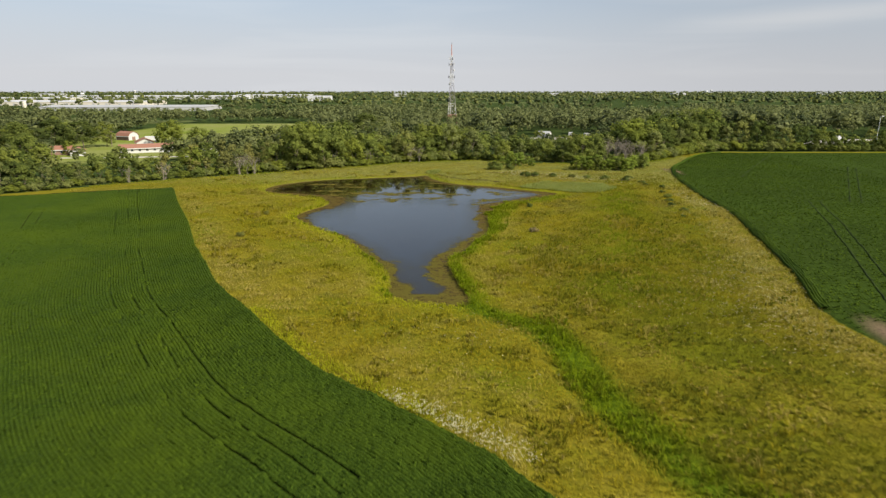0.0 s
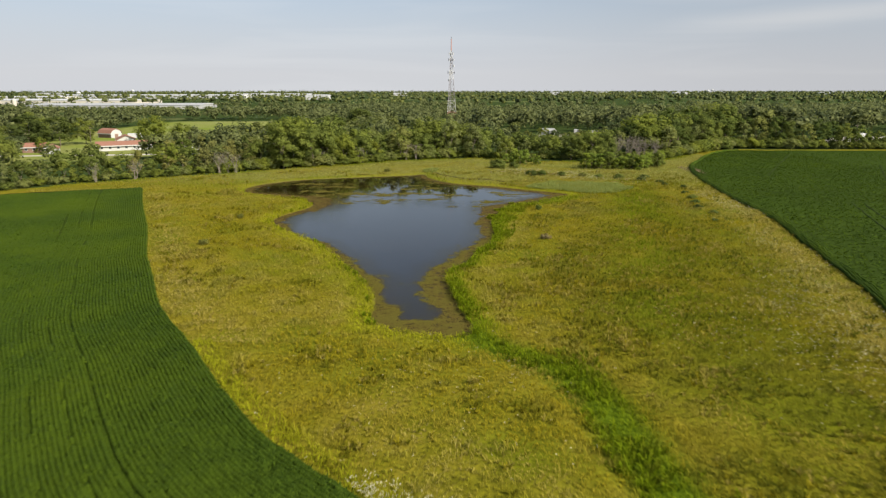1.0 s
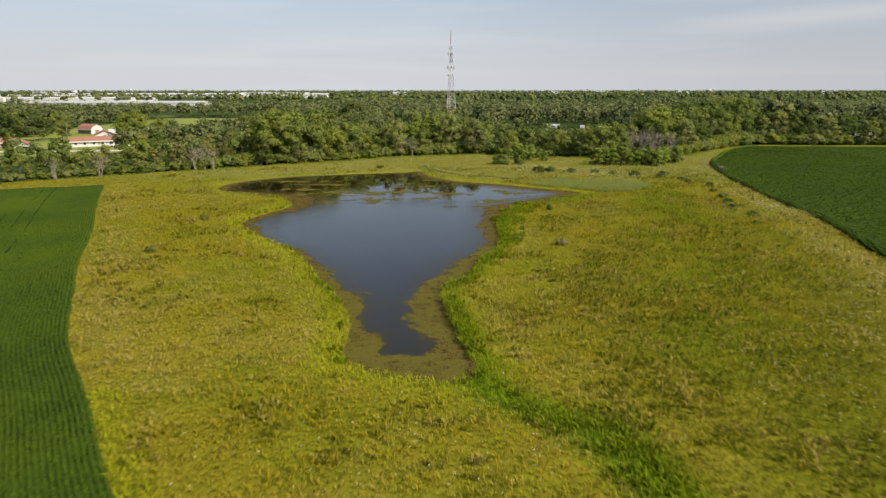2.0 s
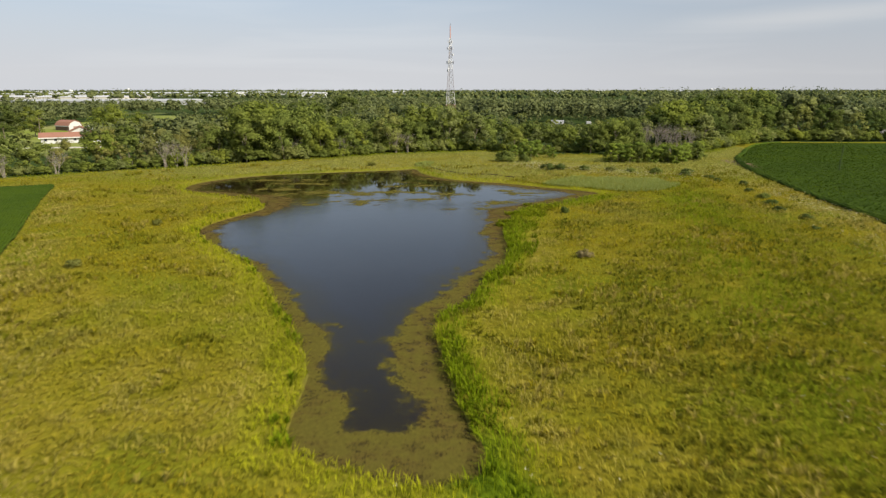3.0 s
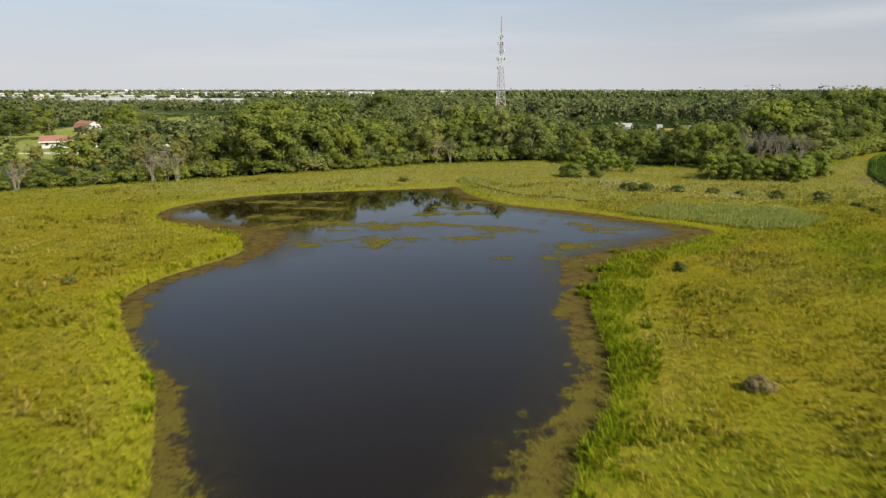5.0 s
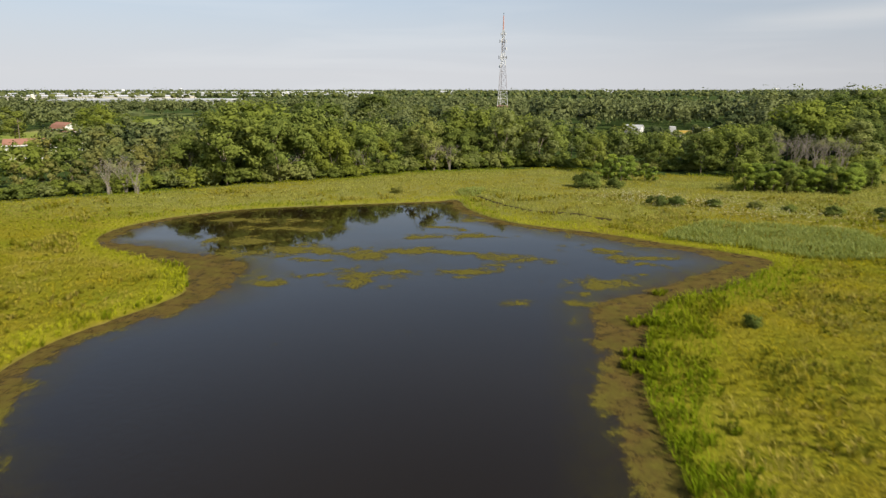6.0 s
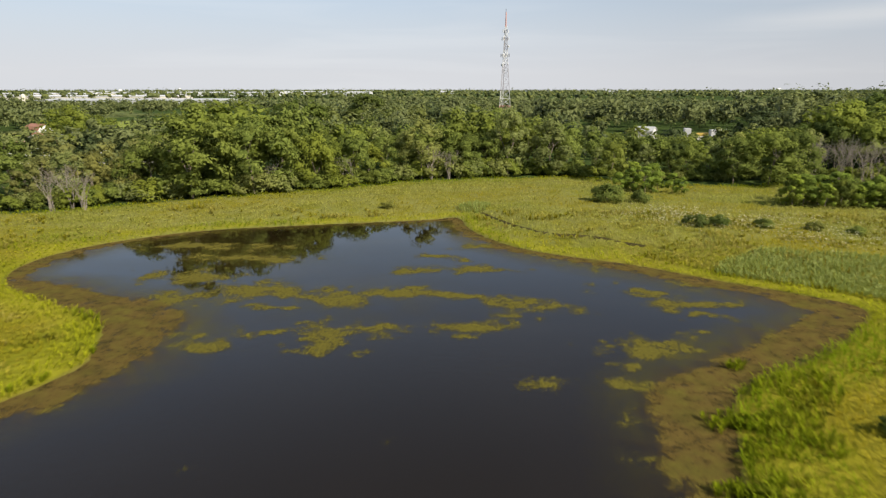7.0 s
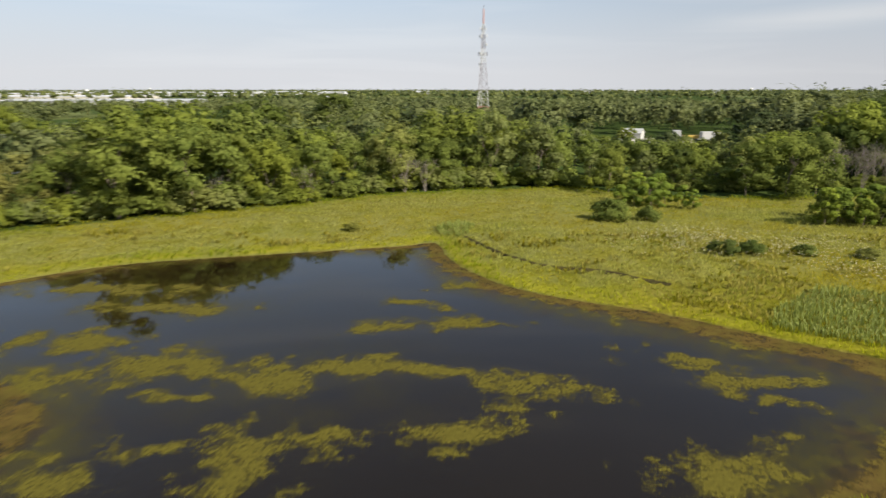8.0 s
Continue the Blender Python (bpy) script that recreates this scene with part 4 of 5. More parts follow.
def wood_mesh(name, seed, h, girth, mat, depth=2):
    rng = random.Random(seed)
    bm = bmesh.new()
    limb(bm, rng, Vector((0, 0, -0.3)), Vector((rng.uniform(-.06, .06), rng.uniform(-.06, .06), 1)), h * 0.33, h * girth, depth)
    me = bpy.data.meshes.new(name)
    bm.to_mesh(me)
    bm.free()
    me.materials.append(mat)
    return me


def tree_kind(name, seed, h, spread, boughs, leaves, size, mat, low=0.25, taper=0.5):
    return name, h, wood_mesh("trunk", seed, h, 0.013, M_BARK, 2), crown_mesh("crown", seed, h, spread, boughs, leaves, size, mat, low, taper)


def plant(kind, x, y, tall, rz, label, category, group="", wide=1.0):
    name, h, trunk, crown = kind
    e = thing(name, x, y, float(height([(x, y)])[0]) - 0.12, label, category, group, rz)
    k = tall / h
    e.scale = (k * wide, k * wide, k)
    for n, me in (("trunk", trunk), ("crown", crown)):
        o = new(n, me)
        o.parent = e
    return e


KINDS = {
    "oak": [tree_kind("broadleaf_tree", s, 13.0, 5.2, 16, 220, 0.37, M_LEAF, 0.06, 0.4) for s in (1, 21)],
    "round": [tree_kind("broadleaf_tree", s, 12.0, 5.4, 15, 220, 0.37, M_LEAF, 0.03, 0.2) for s in (2, 22)],
    "dark": [tree_kind("broadleaf_tree", s, 14.0, 5.6, 16, 220, 0.37, M_LEAF_DARK, 0.06, 0.4) for s in (3, 23)],
    "silver": [tree_kind("silver_maple", s, 15.0, 5.0, 19, 190, 0.36, M_LEAF_SILVER, 0.02, 0.6) for s in (4, 24)],
    "yellow": [tree_kind("broadleaf_tree", s, 11.0, 5.4, 15, 220, 0.36, M_LEAF_YELLOW, 0.04, 0.2) for s in (5, 25)],
    "tall": [tree_kind("cottonwood_tree", s, 20.0, 6.4, 22, 190, 0.41, M_LEAF_TALL, 0.14, 0.25) for s in (6, 26)],
    "shrub": [tree_kind("shrub", s, 3.2, 2.2, 9, 130, 0.25, m, 0.0, 0.3) for s, m in ((7, M_LEAF), (27, M_LEAF_YELLOW), (28, M_LEAF_SILVER))],
    "willow": [tree_kind("young_willow", s, 6.5, 1.9, 10, 260, 0.23, M_WILLOW, 0.0, 1.2) for s in (8, 29)],
    "bush": [tree_kind("bush", s, 2.2, 1.7, 10, 230, 0.16, m, 0.0, 0.5) for s, m in ((9, M_LEAF_TALL), (30, M_LEAF_DARK), (31, M_LEAF))],
    "wisp": [tree_kind("broadleaf_tree", s, 10.0, 4.2, 14, 80, 0.34, M_LEAF_WISP, 0.04, 0.3) for s in (13, 14)],
    "dry": [tree_kind("weed_bush", 12, 1.4, 1.3, 9, 190, 0.13, M_DRYWEED, 0.0, 0.3)],
    "grey": [tree_kind("bush", s, 1.6, 1.1, 9, 170, 0.14, M_LEAF_GREY, 0.0, 0.3) for s in (10,)],
}
# lighter meshes for the rows behind
KINDS.update({
    "oak_back": [tree_kind("broadleaf_tree", 41, 13.0, 5.2, 11, 95, 0.58, M_LEAF, 0.2, 0.4)],
    "round_back": [tree_kind("broadleaf_tree", 42, 12.0, 5.4, 11, 95, 0.58, M_LEAF, 0.2, 0.2)],
    "dark_back": [tree_kind("broadleaf_tree", 43, 14.0, 5.6, 11, 95, 0.58, M_LEAF_DARK, 0.2, 0.4)],
    "silver_back": [tree_kind("silver_maple", 44, 15.0, 5.2, 12, 90, 0.55, M_LEAF_SILVER, 0.2, 0.6)],
    "yellow_back": [tree_kind("broadleaf_tree", 45, 11.0, 5.4, 11, 95, 0.58, M_LEAF_YELLOW, 0.2, 0.2)],
    "tall_back": [tree_kind("cottonwood_tree", 46, 20.0, 6.4, 16, 90, 0.60, M_LEAF_TALL, 0.3, 0.25)],
})
LABELS = {
    "oak": "broad green deciduous tree in the wood's edge", "round": "rounded mid-green tree in the wood's edge", "dark": "dark green deciduous tree in the wood",
    "silver": "pale silvery-leaved maple at the wood's edge", "yellow": "yellowish-green spreading tree by the wood", "tall": "tall cottonwood rising above the wood",
    "wisp": "thin-crowned olive tree with pale bare twigs", "shrub": "low leafy shrub at the foot of the wood", "willow": "slender young willow at the prairie's end"}
rng = np.random.default_rng(11)


def pick(k, back_row=False):
    k = k + "_back" if back_row and k + "_back" in KINDS else k
    return KINDS[k][rng.integers(len(KINDS[k]))]


def wood_tree(k, x, y, tall, wide=1.0, back_row=False):
    plant(pick(k, back_row), x, y, tall, rng.random() * 360, LABELS[k], "shrub" if k == "shrub" else "tree", "shrubs of the wood edge" if k == "shrub" else "trees of the wood edge", wide)


LINE = spline([(-200, 121), (-160, 158), (-126, 189), (-104.6, 211), (-75, 232), (-58, 243), (-38, 254), (-17.8, 271), (1.5, 278), (20, 281), (42, 274), (62, 276), (90, 279), (112, 301), (138, 320), (180, 319), (260, 320)])
seg = np.linalg.norm(np.diff(LINE, axis=0), axis=1)
cum = np.concatenate([[0], np.cumsum(seg)])
TALL_X = [-200, -130, -118, -97, -88, -81, -68, -55, -41, -27, -14, 3, 13, 27, 48, 60, 75, 90, 112, 160, 180, 200]
TALL_H = [12.0, 10.8, 9.2, 9.0, 9.8, 11.6, 12.0, 15.0, 14.5, 11.0, 12.6, 14.0, 12.6, 9.0, 8.2, 9.5, 10.5, 14.5, 17.5, 17.5, 16.0, 12.0]
# trees that stand out in the wood's edge
LANDMARK = [("silver", 5, 280.5, 15.8, 0.95), ("silver", 14.5, 281, 13.6, 1.15), ("silver", -14, 271.5, 13.6, 1.1), ("oak", -53, 244, 17.0, 1.05), ("round", -43.5, 249.5, 15.2, 1.0),
            ("round", -27, 264, 11.3, 0.9), ("yellow", -34, 258, 11.5, 0.9), ("round", 27, 272.5, 9.8, 0.9), ("oak", 52, 270.5, 10.2, 1.1), ("round", 59, 270, 11.6, 1.15), ("oak", 65.5, 271.5, 11.2, 1.0),
            ("dark", -37, 332, 19.0, 1.1), ("silver", 94, 283, 13.0, 1.1)]
for gap, off, names, share in ((2.1, 0.3, ["shrub"], 0.28), (5.2, 3.6, ["round", "oak", "silver", "yellow", "dark", "round", "oak", "silver", "oak"], 0.80), (6.0, 9.5, ["oak", "dark", "round", "silver", "yellow"], 1.0), (6.6, 16.5, ["oak", "dark", "tall", "yellow", "round"], 1.1), (7.5, 25.0, ["oak", "dark", "round"], 1.15)):
    s = rng.random() * gap
    while s < cum[-1]:
        i = min(int(np.searchsorted(cum, s, "right")) - 1, len(seg) - 1)
        t = (LINE[i + 1] - LINE[i]) / seg[i]
        q = LINE[i] + t * (s - cum[i]) + np.array([-t[1], t[0]]) * (off + rng.normal() * 1.1)
        tall = float(np.interp(q[0], TALL_X, TALL_H)) * share * (0.8 + 0.36 * rng.random())
        k = names[rng.integers(len(names))]
        if q[0] > 92 and k in ("round", "yellow") and off > 3:
            k = "tall"
        if -104 < q[0] < -62 and k != "shrub" and rng.random() < 0.6:
            k, tall = "wisp", tall * 0.85
        s += gap * (0.7 + 0.6 * rng.random()) * (1.2 if q[0] > 150 else 1.0)
        taken = any((q[0] - x_) ** 2 + (q[1] - y_) ** 2 < 18 for _, x_, y_, _, _ in LANDMARK) and k != "shrub" or (67 < q[0] < 89 and q[1] < 284 and k != "shrub")
        if not taken and not (off > 12 and -128 < q[0] < -92) and not (off > 20 and q[0] > -92) and not (off > 6 and 150 < q[0] and q[1] > 324):
            wood_tree(k, q[0], q[1], max(tall, 1.6), 1.0 if k != "shrub" else 1.2, off > 6)

for k, x, y, t, wd_ in LANDMARK:
    wood_tree(k, x, y, t, wd_)
# willows and the young thicket at the prairie's end
for x, y, t in ((25.5, 256.5, 5), (28, 257.5, 6.2), (30.5, 256.5, 6.6), (33, 257, 5.8), (35.5, 256, 5.2), (37, 255, 4.4), (29, 260, 7), (33, 261, 7)):
    wood_tree("willow", x, y, t * 0.85, 1.1)
for i in range(40):
    f = (i + rng.random()) / 40
    x, y = 51.5 + 31 * f + rng.normal() * 0.5, float(np.interp(f, [0, 0.55, 1], [242, 237.5, 250])) + 0.8 + rng.random() * 6
    wood_tree("willow" if i % 4 else "round", x, y, 4.6 + 1.8 * rng.random(), 1.1 if i % 4 else 0.8)
# trees standing in the farm's clearing
for k, x, y, t, wd_ in (("yellow", -139, 342, 15, 1.1), ("dark", -183, 338, 15, 1.25), ("dark", -193, 330, 16, 1.3), ("oak", -176, 348, 13, 1.2), ("oak", -200, 344, 16, 1.2), ("oak", -178, 280, 13, 1.2), ("round", -170, 271, 12, 1.2), ("dark", -188, 292, 15, 1.2), ("oak", -196, 306, 15, 1.2), ("round", -205, 318, 15, 1.2), ("dark", -148, 352, 9, 0.8), ("yellow", -172, 304, 7, 0.9), ("yellow", -121, 330, 12, 1.0)):
    wood_tree(k, x, y, t, wd_)
# low trees before the shed
for i in range(44):
    wood_tree(("round", "dark", "oak", "silver")[i % 4], 34 + 68 * rng.random(), 334 + 48 * rng.random(), 2.8 + 2.0 * rng.random(), 1.7, True)
wood_tree("round", 61, 397, 6.0, 1.2, True)
# low trees before the gravel lot
for i in range(9):
    wood_tree("round" if i % 2 else "dark", 186 + i * 7.5 + rng.normal(), 319 + rng.random() * 4, 6.5 + 2.5 * rng.random(), 1.2)

# loose bushes in the prairie
for k, x, y, t, wd_, lab in (("bush", 21.6, 246, 3.3, 1.15, "dark green rounded bush standing alone in the prairie"), ("bush", 26.9, 245.3, 2.4, 1.0, "dark green small bush in the prairie grass"),
                             ("bush", 30.6, 225, 1.9, 1.25, "low dark green bush among white flowers"), ("bush", 33.7, 225.2, 1.8, 1.2, "low dark green bush among white flowers"), ("bush", 40.0, 225, 1.4, 1.3, "low dark green bush in the prairie grass"),
                             ("grey", 46.4, 223.6, 1.5, 1.3, "low grey-green bush in the prairie grass"), ("bush", 51, 221.3, 1.3, 1.4, "low dark green bush in the prairie grass"), ("bush", 56.5, 218, 1.7, 1.2, "low dark green bush in the prairie grass"),
                             ("grey", -42.6, 158, 1.2, 0.9, "grey-green weed bush on the pond's bank"), ("grey", -41, 131, 1.2, 1.1, "grey-green weed bush in the prairie grass"), ("dry", 20.5, 136.5, 1.1, 1.0, "grey-brown dry thistle bush in the prairie grass"),
                             ("bush", 23.6, 166.5, 1.3, 0.9, "dark green small bush near the shore"), ("grey", -16.5, 238.5, 1.4, 1.3, "grey-green bush between pond and wood"), ("bush", 62, 213, 1.4, 1.3, "low dark green bush in the prairie grass")):
    plant(pick(k), x, y, t, rng.random() * 360, lab, "bush", "", wd_)

# a loose line of weed clumps beside the far field
for x, y, t in ((64.4, 218.8, 1.4), (66.4, 209.6, 1.1), (65.7, 203.7, 1.0), (69, 198, 1.0), (66, 189, 0.9), (64.3, 179.2, 1.2), (62.6, 172.4, 1.2), (61, 167, 1.1), (61.5, 159.5, 1.0), (58, 151, 0.8)):
    plant(pick("bush"), x, y, t, rng.random() * 360, "low dark green weed clump in the prairie", "bush", "weed clumps beside the field", 1.5)

# bare dead trees in the wood's edge
for x, y, t, seed in ((-71, 231, 9.5, 3), (-69, 233.5, 10, 8), (-92, 217, 8, 5), (-40, 252.5, 8, 4), (-12, 271.5, 10, 9), (-8, 273, 9, 10), (74, 272, 12, 6), (78, 270, 13, 7), (82, 273, 12, 11), (70, 275, 11, 12), (86, 275, 12, 13), (76, 276, 13, 14), (80, 277, 13, 15), (84, 270, 11, 16), (72, 279, 13, 17), (-66, 232, 9, 18), (-101, 211, 7.5, 19), (-28, 261, 9, 20)):
    bmd = bmesh.new()
    rr = random.Random(seed)
    for _ in range(5):
        limb(bmd, rr, Vector((rr.uniform(-.4, .4), rr.uniform(-.4, .4), -0.2)), Vector((rr.uniform(-.3, .3), rr.uniform(-.3, .3), 1)).normalized(), t * 0.30, 0.075, 5, 0.34)
    ob = part("dead_tree", bmd, M_DEAD)
    ob.location = (x, y, float(height([(x, y)])[0]))
    tagged(ob, "bare pale grey dead tree with broken twigs", "dead tree", "dead trees of the wood edge")

# ---- the wood behind, and the plain to the horizon ----
CLEAR = [np.array([(-160, 268), (-120, 270), (-98, 310), (-80, 384), (-88, 480), (-110, 580), (-226, 580), (-212, 440), (-194, 360), (-182, 305)], float),
         np.array([(28, 332), (70, 332), (106, 378), (108, 412), (54, 414)], float), np.array([(182, 320), (290, 322), (290, 400), (235, 408), (196, 372)], float),
         np.array([(1, 540), (22, 540), (22, 558), (1, 558)], float)]
rw = np.random.default_rng(17)


def far_trees(p, tall, boughs, leaves, size, wide=0.36, fine=1):
    vs, ns, fs, tint, n0 = [], [], [], [], 0
    for (x, y), h in zip(p, tall):
        v, n, f = crown_points(rw, h, h * (wide + 0.05) * (0.75 + 0.5 * rw.random()), boughs, leaves, size * (0.8 + 0.4 * rw.random()), 0.2, 0.3, fine)
        fs.append(f + n0)
        n0 += len(v)
        vs.append(v + (x, y, 0.6))
        ns.append(n)
        tint.append(np.full(len(v), rw.random()))
    return np.vstack(vs), np.vstack(ns), np.concatenate(tint), np.vstack(fs)


wm = Net("wood_canopy", 0.65, 0.2)
wc = wm.mix(wm.island(), (0.145, 0.168, 0.055), (0.212, 0.236, 0.086))
wc = wm.mix(wm.rng(wm.attr("tint"), 0.6, 0.85), wc, (0.190, 0.212, 0.048))
wc = wm.mix(wm.rng(wm.attr("tint"), 0.4, 0.15), wc, (0.070, 0.094, 0.030))
wood_grain = wm.noise(1.6, 4, 0.7)
wc = wm.mix(wm.rng(wood_grain, 0.42, 0.60, 0.0, 0.45), wc, (0.034, 0.050, 0.015))
M_WOODS = wm.color(wc).bump(wood_grain, 0.5, 0.5).leafy(0.40).mat
zones = ((-260, 330, 268, 400, 10.2, 9, 40, 0.82, 1), (-420, 560, 400, 640, 12.4, 7, 18, 1.25, 1), (-900, 1100, 640, 1050, 15, 3, 8, 2.3, 1))
for x0, x1, y0, y1, step, boughs, leaves, size, fine in zones:
    p = scatter(x0, x1, y0, y1, step, rw)
    inw = signed(p, WOODS)
    tall = 11.5 + 6.0 * wave(p, 45, 91) + 4.0 * rw.random(len(p)) + 2.0 * ramp(p[:, 0], 70, 130) * (p[:, 1] < 420)
    tall = np.where(p[:, 1] > 430, tall * 0.76, tall)
    tall = np.where((p[:, 0] < -100) & (p[:, 1] > 400), tall * 0.78, tall)
    tall *= np.interp(p[:, 0], [-140, -100, -60, -15, 5, 18, 30, 80, 110], [0.50, 0.60, 0.80, 0.88, 1.0, 0.85, 0.5, 0.5, 1.0]) if y0 < 300 else 1.0
    tall = np.where((np.abs(p[:, 0] - 7) < 15) & (p[:, 1] > 300) & (p[:, 1] < 545), np.minimum(tall, 9.5), tall)
    k = inw > (24 if y0 < 300 else 0)
    for c_ in CLEAR:
        k &= ~inside(p, c_)
    if y1 > 500:
        k &= ~((p[:, 0] < -110 - (p[:, 1] - 560) * 0.35) & (p[:, 1] > 600) & (wave(p, 90, 92) < 0.72))
        k &= (wave(p, 130, 93) > 0.2) | (p[:, 1] < 520)
        belt = (p[:, 0] < -40) & (p[:, 0] > -420) & (p[:, 1] > 582) & (p[:, 1] < 640)
        tall[belt] *= 1.25
        k |= belt & (np.abs(p[:, 0]) < 0.80 * p[:, 1] + 40)
        yard = (p[:, 0] < -320) & (p[:, 0] > -600) & (p[:, 1] > 820) & (p[:, 1] < 900) & (wave(p, 40, 96) > 0.4)
        tall[yard] *= 0.75
        k |= yard
        k &= yard | (wave(p, 110, 94) + 0.2 * wave(p, 30, 95) > 0.48) | (p[:, 1] < 640)
        tall *= np.where(p[:, 1] > 640, 0.75, 1.0)
    k &= np.abs(p[:, 0]) < 0.80 * p[:, 1] + 40
    v, nrm, tint, f = far_trees(p[k], tall[k], boughs, leaves, size, 0.38, fine)
    tint = tint if y0 < 300 else 0.26 + 0.40 * tint
    ob = new("far_woods", mesh_np("far_woods", v, f, M_WOODS, [("tint", tint)], False, nrm))
    tagged(ob, "dense summer wood of mixed green tree crowns", "woods", "", "stuff")
# hedges and shelter belts of the plain
hp, ht = [], []
for i in range(210):
    y = 1050 + 3800 * (i / 210) ** 1.25
    span = 0.75 * y
    x0 = rw.uniform(-span, span)
    L = rw.uniform(0.12, 0.5) * span
    n = int(L / (15 + y / 240))
    xs = x0 + np.linspace(-L, L, max(n, 3))
    ys = y + (xs - x0) * rw.uniform(-0.06, 0.06) + rw.normal(size=len(xs)) * 10
    hp += list(zip(xs, ys))
    ht += list(9 + 8 * rw.random(len(xs)))
v, nrm, tint, f = far_trees(np.array(hp), ht, 2, 3, 3.4, 0.60)
tagged(new("far_tree_belts", mesh_np("far_tree_belts", v, f, M_WOODS, [("tint", tint)], False, nrm)), "distant tree belts across the flat plain", "woods", "", "stuff")
# ---- radio mast ----
def flat_mat(name, a, b, rough=0.6, scale=3.0, metal=0.0):
    g = Net(name, rough, 0.3)
    g.bsdf.inputs["Metallic"].default_value = metal
    return g.color(g.mix(g.noise(scale, 4), a, b)).bump(g.noise(scale * 6, 3), 0.15, 0.02).mat


M_WHITE = flat_mat("white_painted_steel", (0.46, 0.46, 0.45), (0.60, 0.60, 0.58), 0.5)
M_RED = flat_mat("faded_red_steel", (0.36, 0.17, 0.14), (0.46, 0.25, 0.20), 0.5)
M_STEEL = flat_mat("weathered_steel", (0.22, 0.20, 0.20), (0.34, 0.32, 0.32), 0.5, 2.0, 0.3)
M_DARK = flat_mat("dark_grey_steel", (0.06, 0.06, 0.07), (0.11, 0.11, 0.12), 0.5)
mast = thing("radio_mast", 10.8, 547, 0.6, "tall lattice radio mast in faded red and white above the wood", "radio mast", "", 12)
# half-width of the three-legged frame by height
LEVEL = [(0, 4.6), (9, 3.9), (18, 3.2), (27, 2.5), (34, 1.9), (42, 1.35), (50, 0.95), (56, 0.7)]
COAT = [M_RED, M_WHITE, M_STEEL, M_STEEL, M_WHITE, M_STEEL, M_WHITE]
for (z0, r0), (z1, r1), coat in zip(LEVEL[:-1], LEVEL[1:], COAT):
    corner = [(math.cos(a), math.sin(a)) for a in (radians(90), radians(210), radians(330))]
    for cx, cy in corner:
        bm = bmesh.new()
        tube(bm, (cx * r0, cy * r0, z0), (cx * r1, cy * r1, z1), 0.15, 0.14, 6)
        part("leg", bm, coat, mast)
    steps = max(2, round((z1 - z0) / (1.15 * (r0 + r1) / 2 + 1.1)))
    for s in range(steps):
        ka, kb = s / steps, (s + 1) / steps
        ra, rb, za, zb = r0 + (r1 - r0) * ka, r0 + (r1 - r0) * kb, z0 + (z1 - z0) * ka, z0 + (z1 - z0) * kb
        bm = bmesh.new()
        for i in range(3):
            (ax_, ay_), (bx_, by_) = corner[i], corner[(i + 1) % 3]
            tube(bm, (ax_ * ra, ay_ * ra, za), (bx_ * rb, by_ * rb, zb), 0.065, 0.065, 4)
            tube(bm, (bx_ * ra, by_ * ra, za), (ax_ * rb, ay_ * rb, zb), 0.065, 0.065, 4)
            tube(bm, (ax_ * rb, ay_ * rb, zb), (bx_ * rb, by_ * rb, zb), 0.08, 0.08, 4)
        part("bracing", bm, coat, mast)
bm = bmesh.new()
tube(bm, (0, 0, 56), (0, 0, 64.5), 0.42, 0.30, 8)
part("top_pole", bm, M_RED, mast, "slender faded red top pole")
bm = bmesh.new()
tube(bm, (0, 0, 64.5), (0, 0, 66.4), 0.12, 0.08, 6)
tube(bm, (-0.35, 0, 65.6), (0.35, 0, 65.6), 0.16, 0.16, 6)
part("beacon", bm, M_DARK, mast, "dark warning beacon on the tip")
for z, r, n in ((39.2, 2.6, 7), (49.0, 2.1, 6), (53.4, 1.8, 4)):
    for i in range(n):
        a = radians(360 / n * i + z * 7)
        bm = bmesh.new()
        tube(bm, (0.5 * math.cos(a), 0.5 * math.sin(a), z), (r * math.cos(a), r * math.sin(a), z), 0.07, 0.07, 4)
        tube(bm, (r * math.cos(a), r * math.sin(a), z - 1.0), (r * math.cos(a), r * math.sin(a), z + 1.0), 0.20, 0.20, 6)
        part("antenna_panel", bm, M_DARK if i % 2 else M_WHITE, mast)
for z, a in ((33.5, 200), (44.5, 330)):
    bm = bmesh.new()
    tube(bm, (1.6 * math.cos(radians(a)), 1.6 * math.sin(radians(a)), z), (2.3 * math.cos(radians(a)), 2.3 * math.sin(radians(a)), z), 0.5, 0.9, 10)
    part("dish", bm, M_WHITE, mast, "white microwave dish")

# ---- farm and sheds ----
M_ROOF = flat_mat("brown_shingles", (0.20, 0.095, 0.062), (0.29, 0.145, 0.098), 0.85, 1.2)
M_ROOF_GREY = flat_mat("grey_metal_roof", (0.30, 0.31, 0.31), (0.44, 0.44, 0.43), 0.6, 0.08)
M_SIDING = flat_mat("white_siding", (0.40, 0.40, 0.38), (0.54, 0.54, 0.51), 0.6, 1.0)
M_BRICK = flat_mat("brown_brick", (0.17, 0.10, 0.075), (0.26, 0.17, 0.13), 0.85, 2.0)
M_CREAM = flat_mat("cream_panels", (0.48, 0.45, 0.37), (0.58, 0.54, 0.45), 0.6, 0.2)
M_PALE = flat_mat("white_panels", (0.46, 0.47, 0.47), (0.58, 0.58, 0.57), 0.55, 0.1)
gl = Net("dark_window_glass", 0.08, 0.6)
M_GLASS = gl.color(gl.mix(gl.noise(0.5), (0.02, 0.025, 0.03), (0.05, 0.06, 0.07))).mat
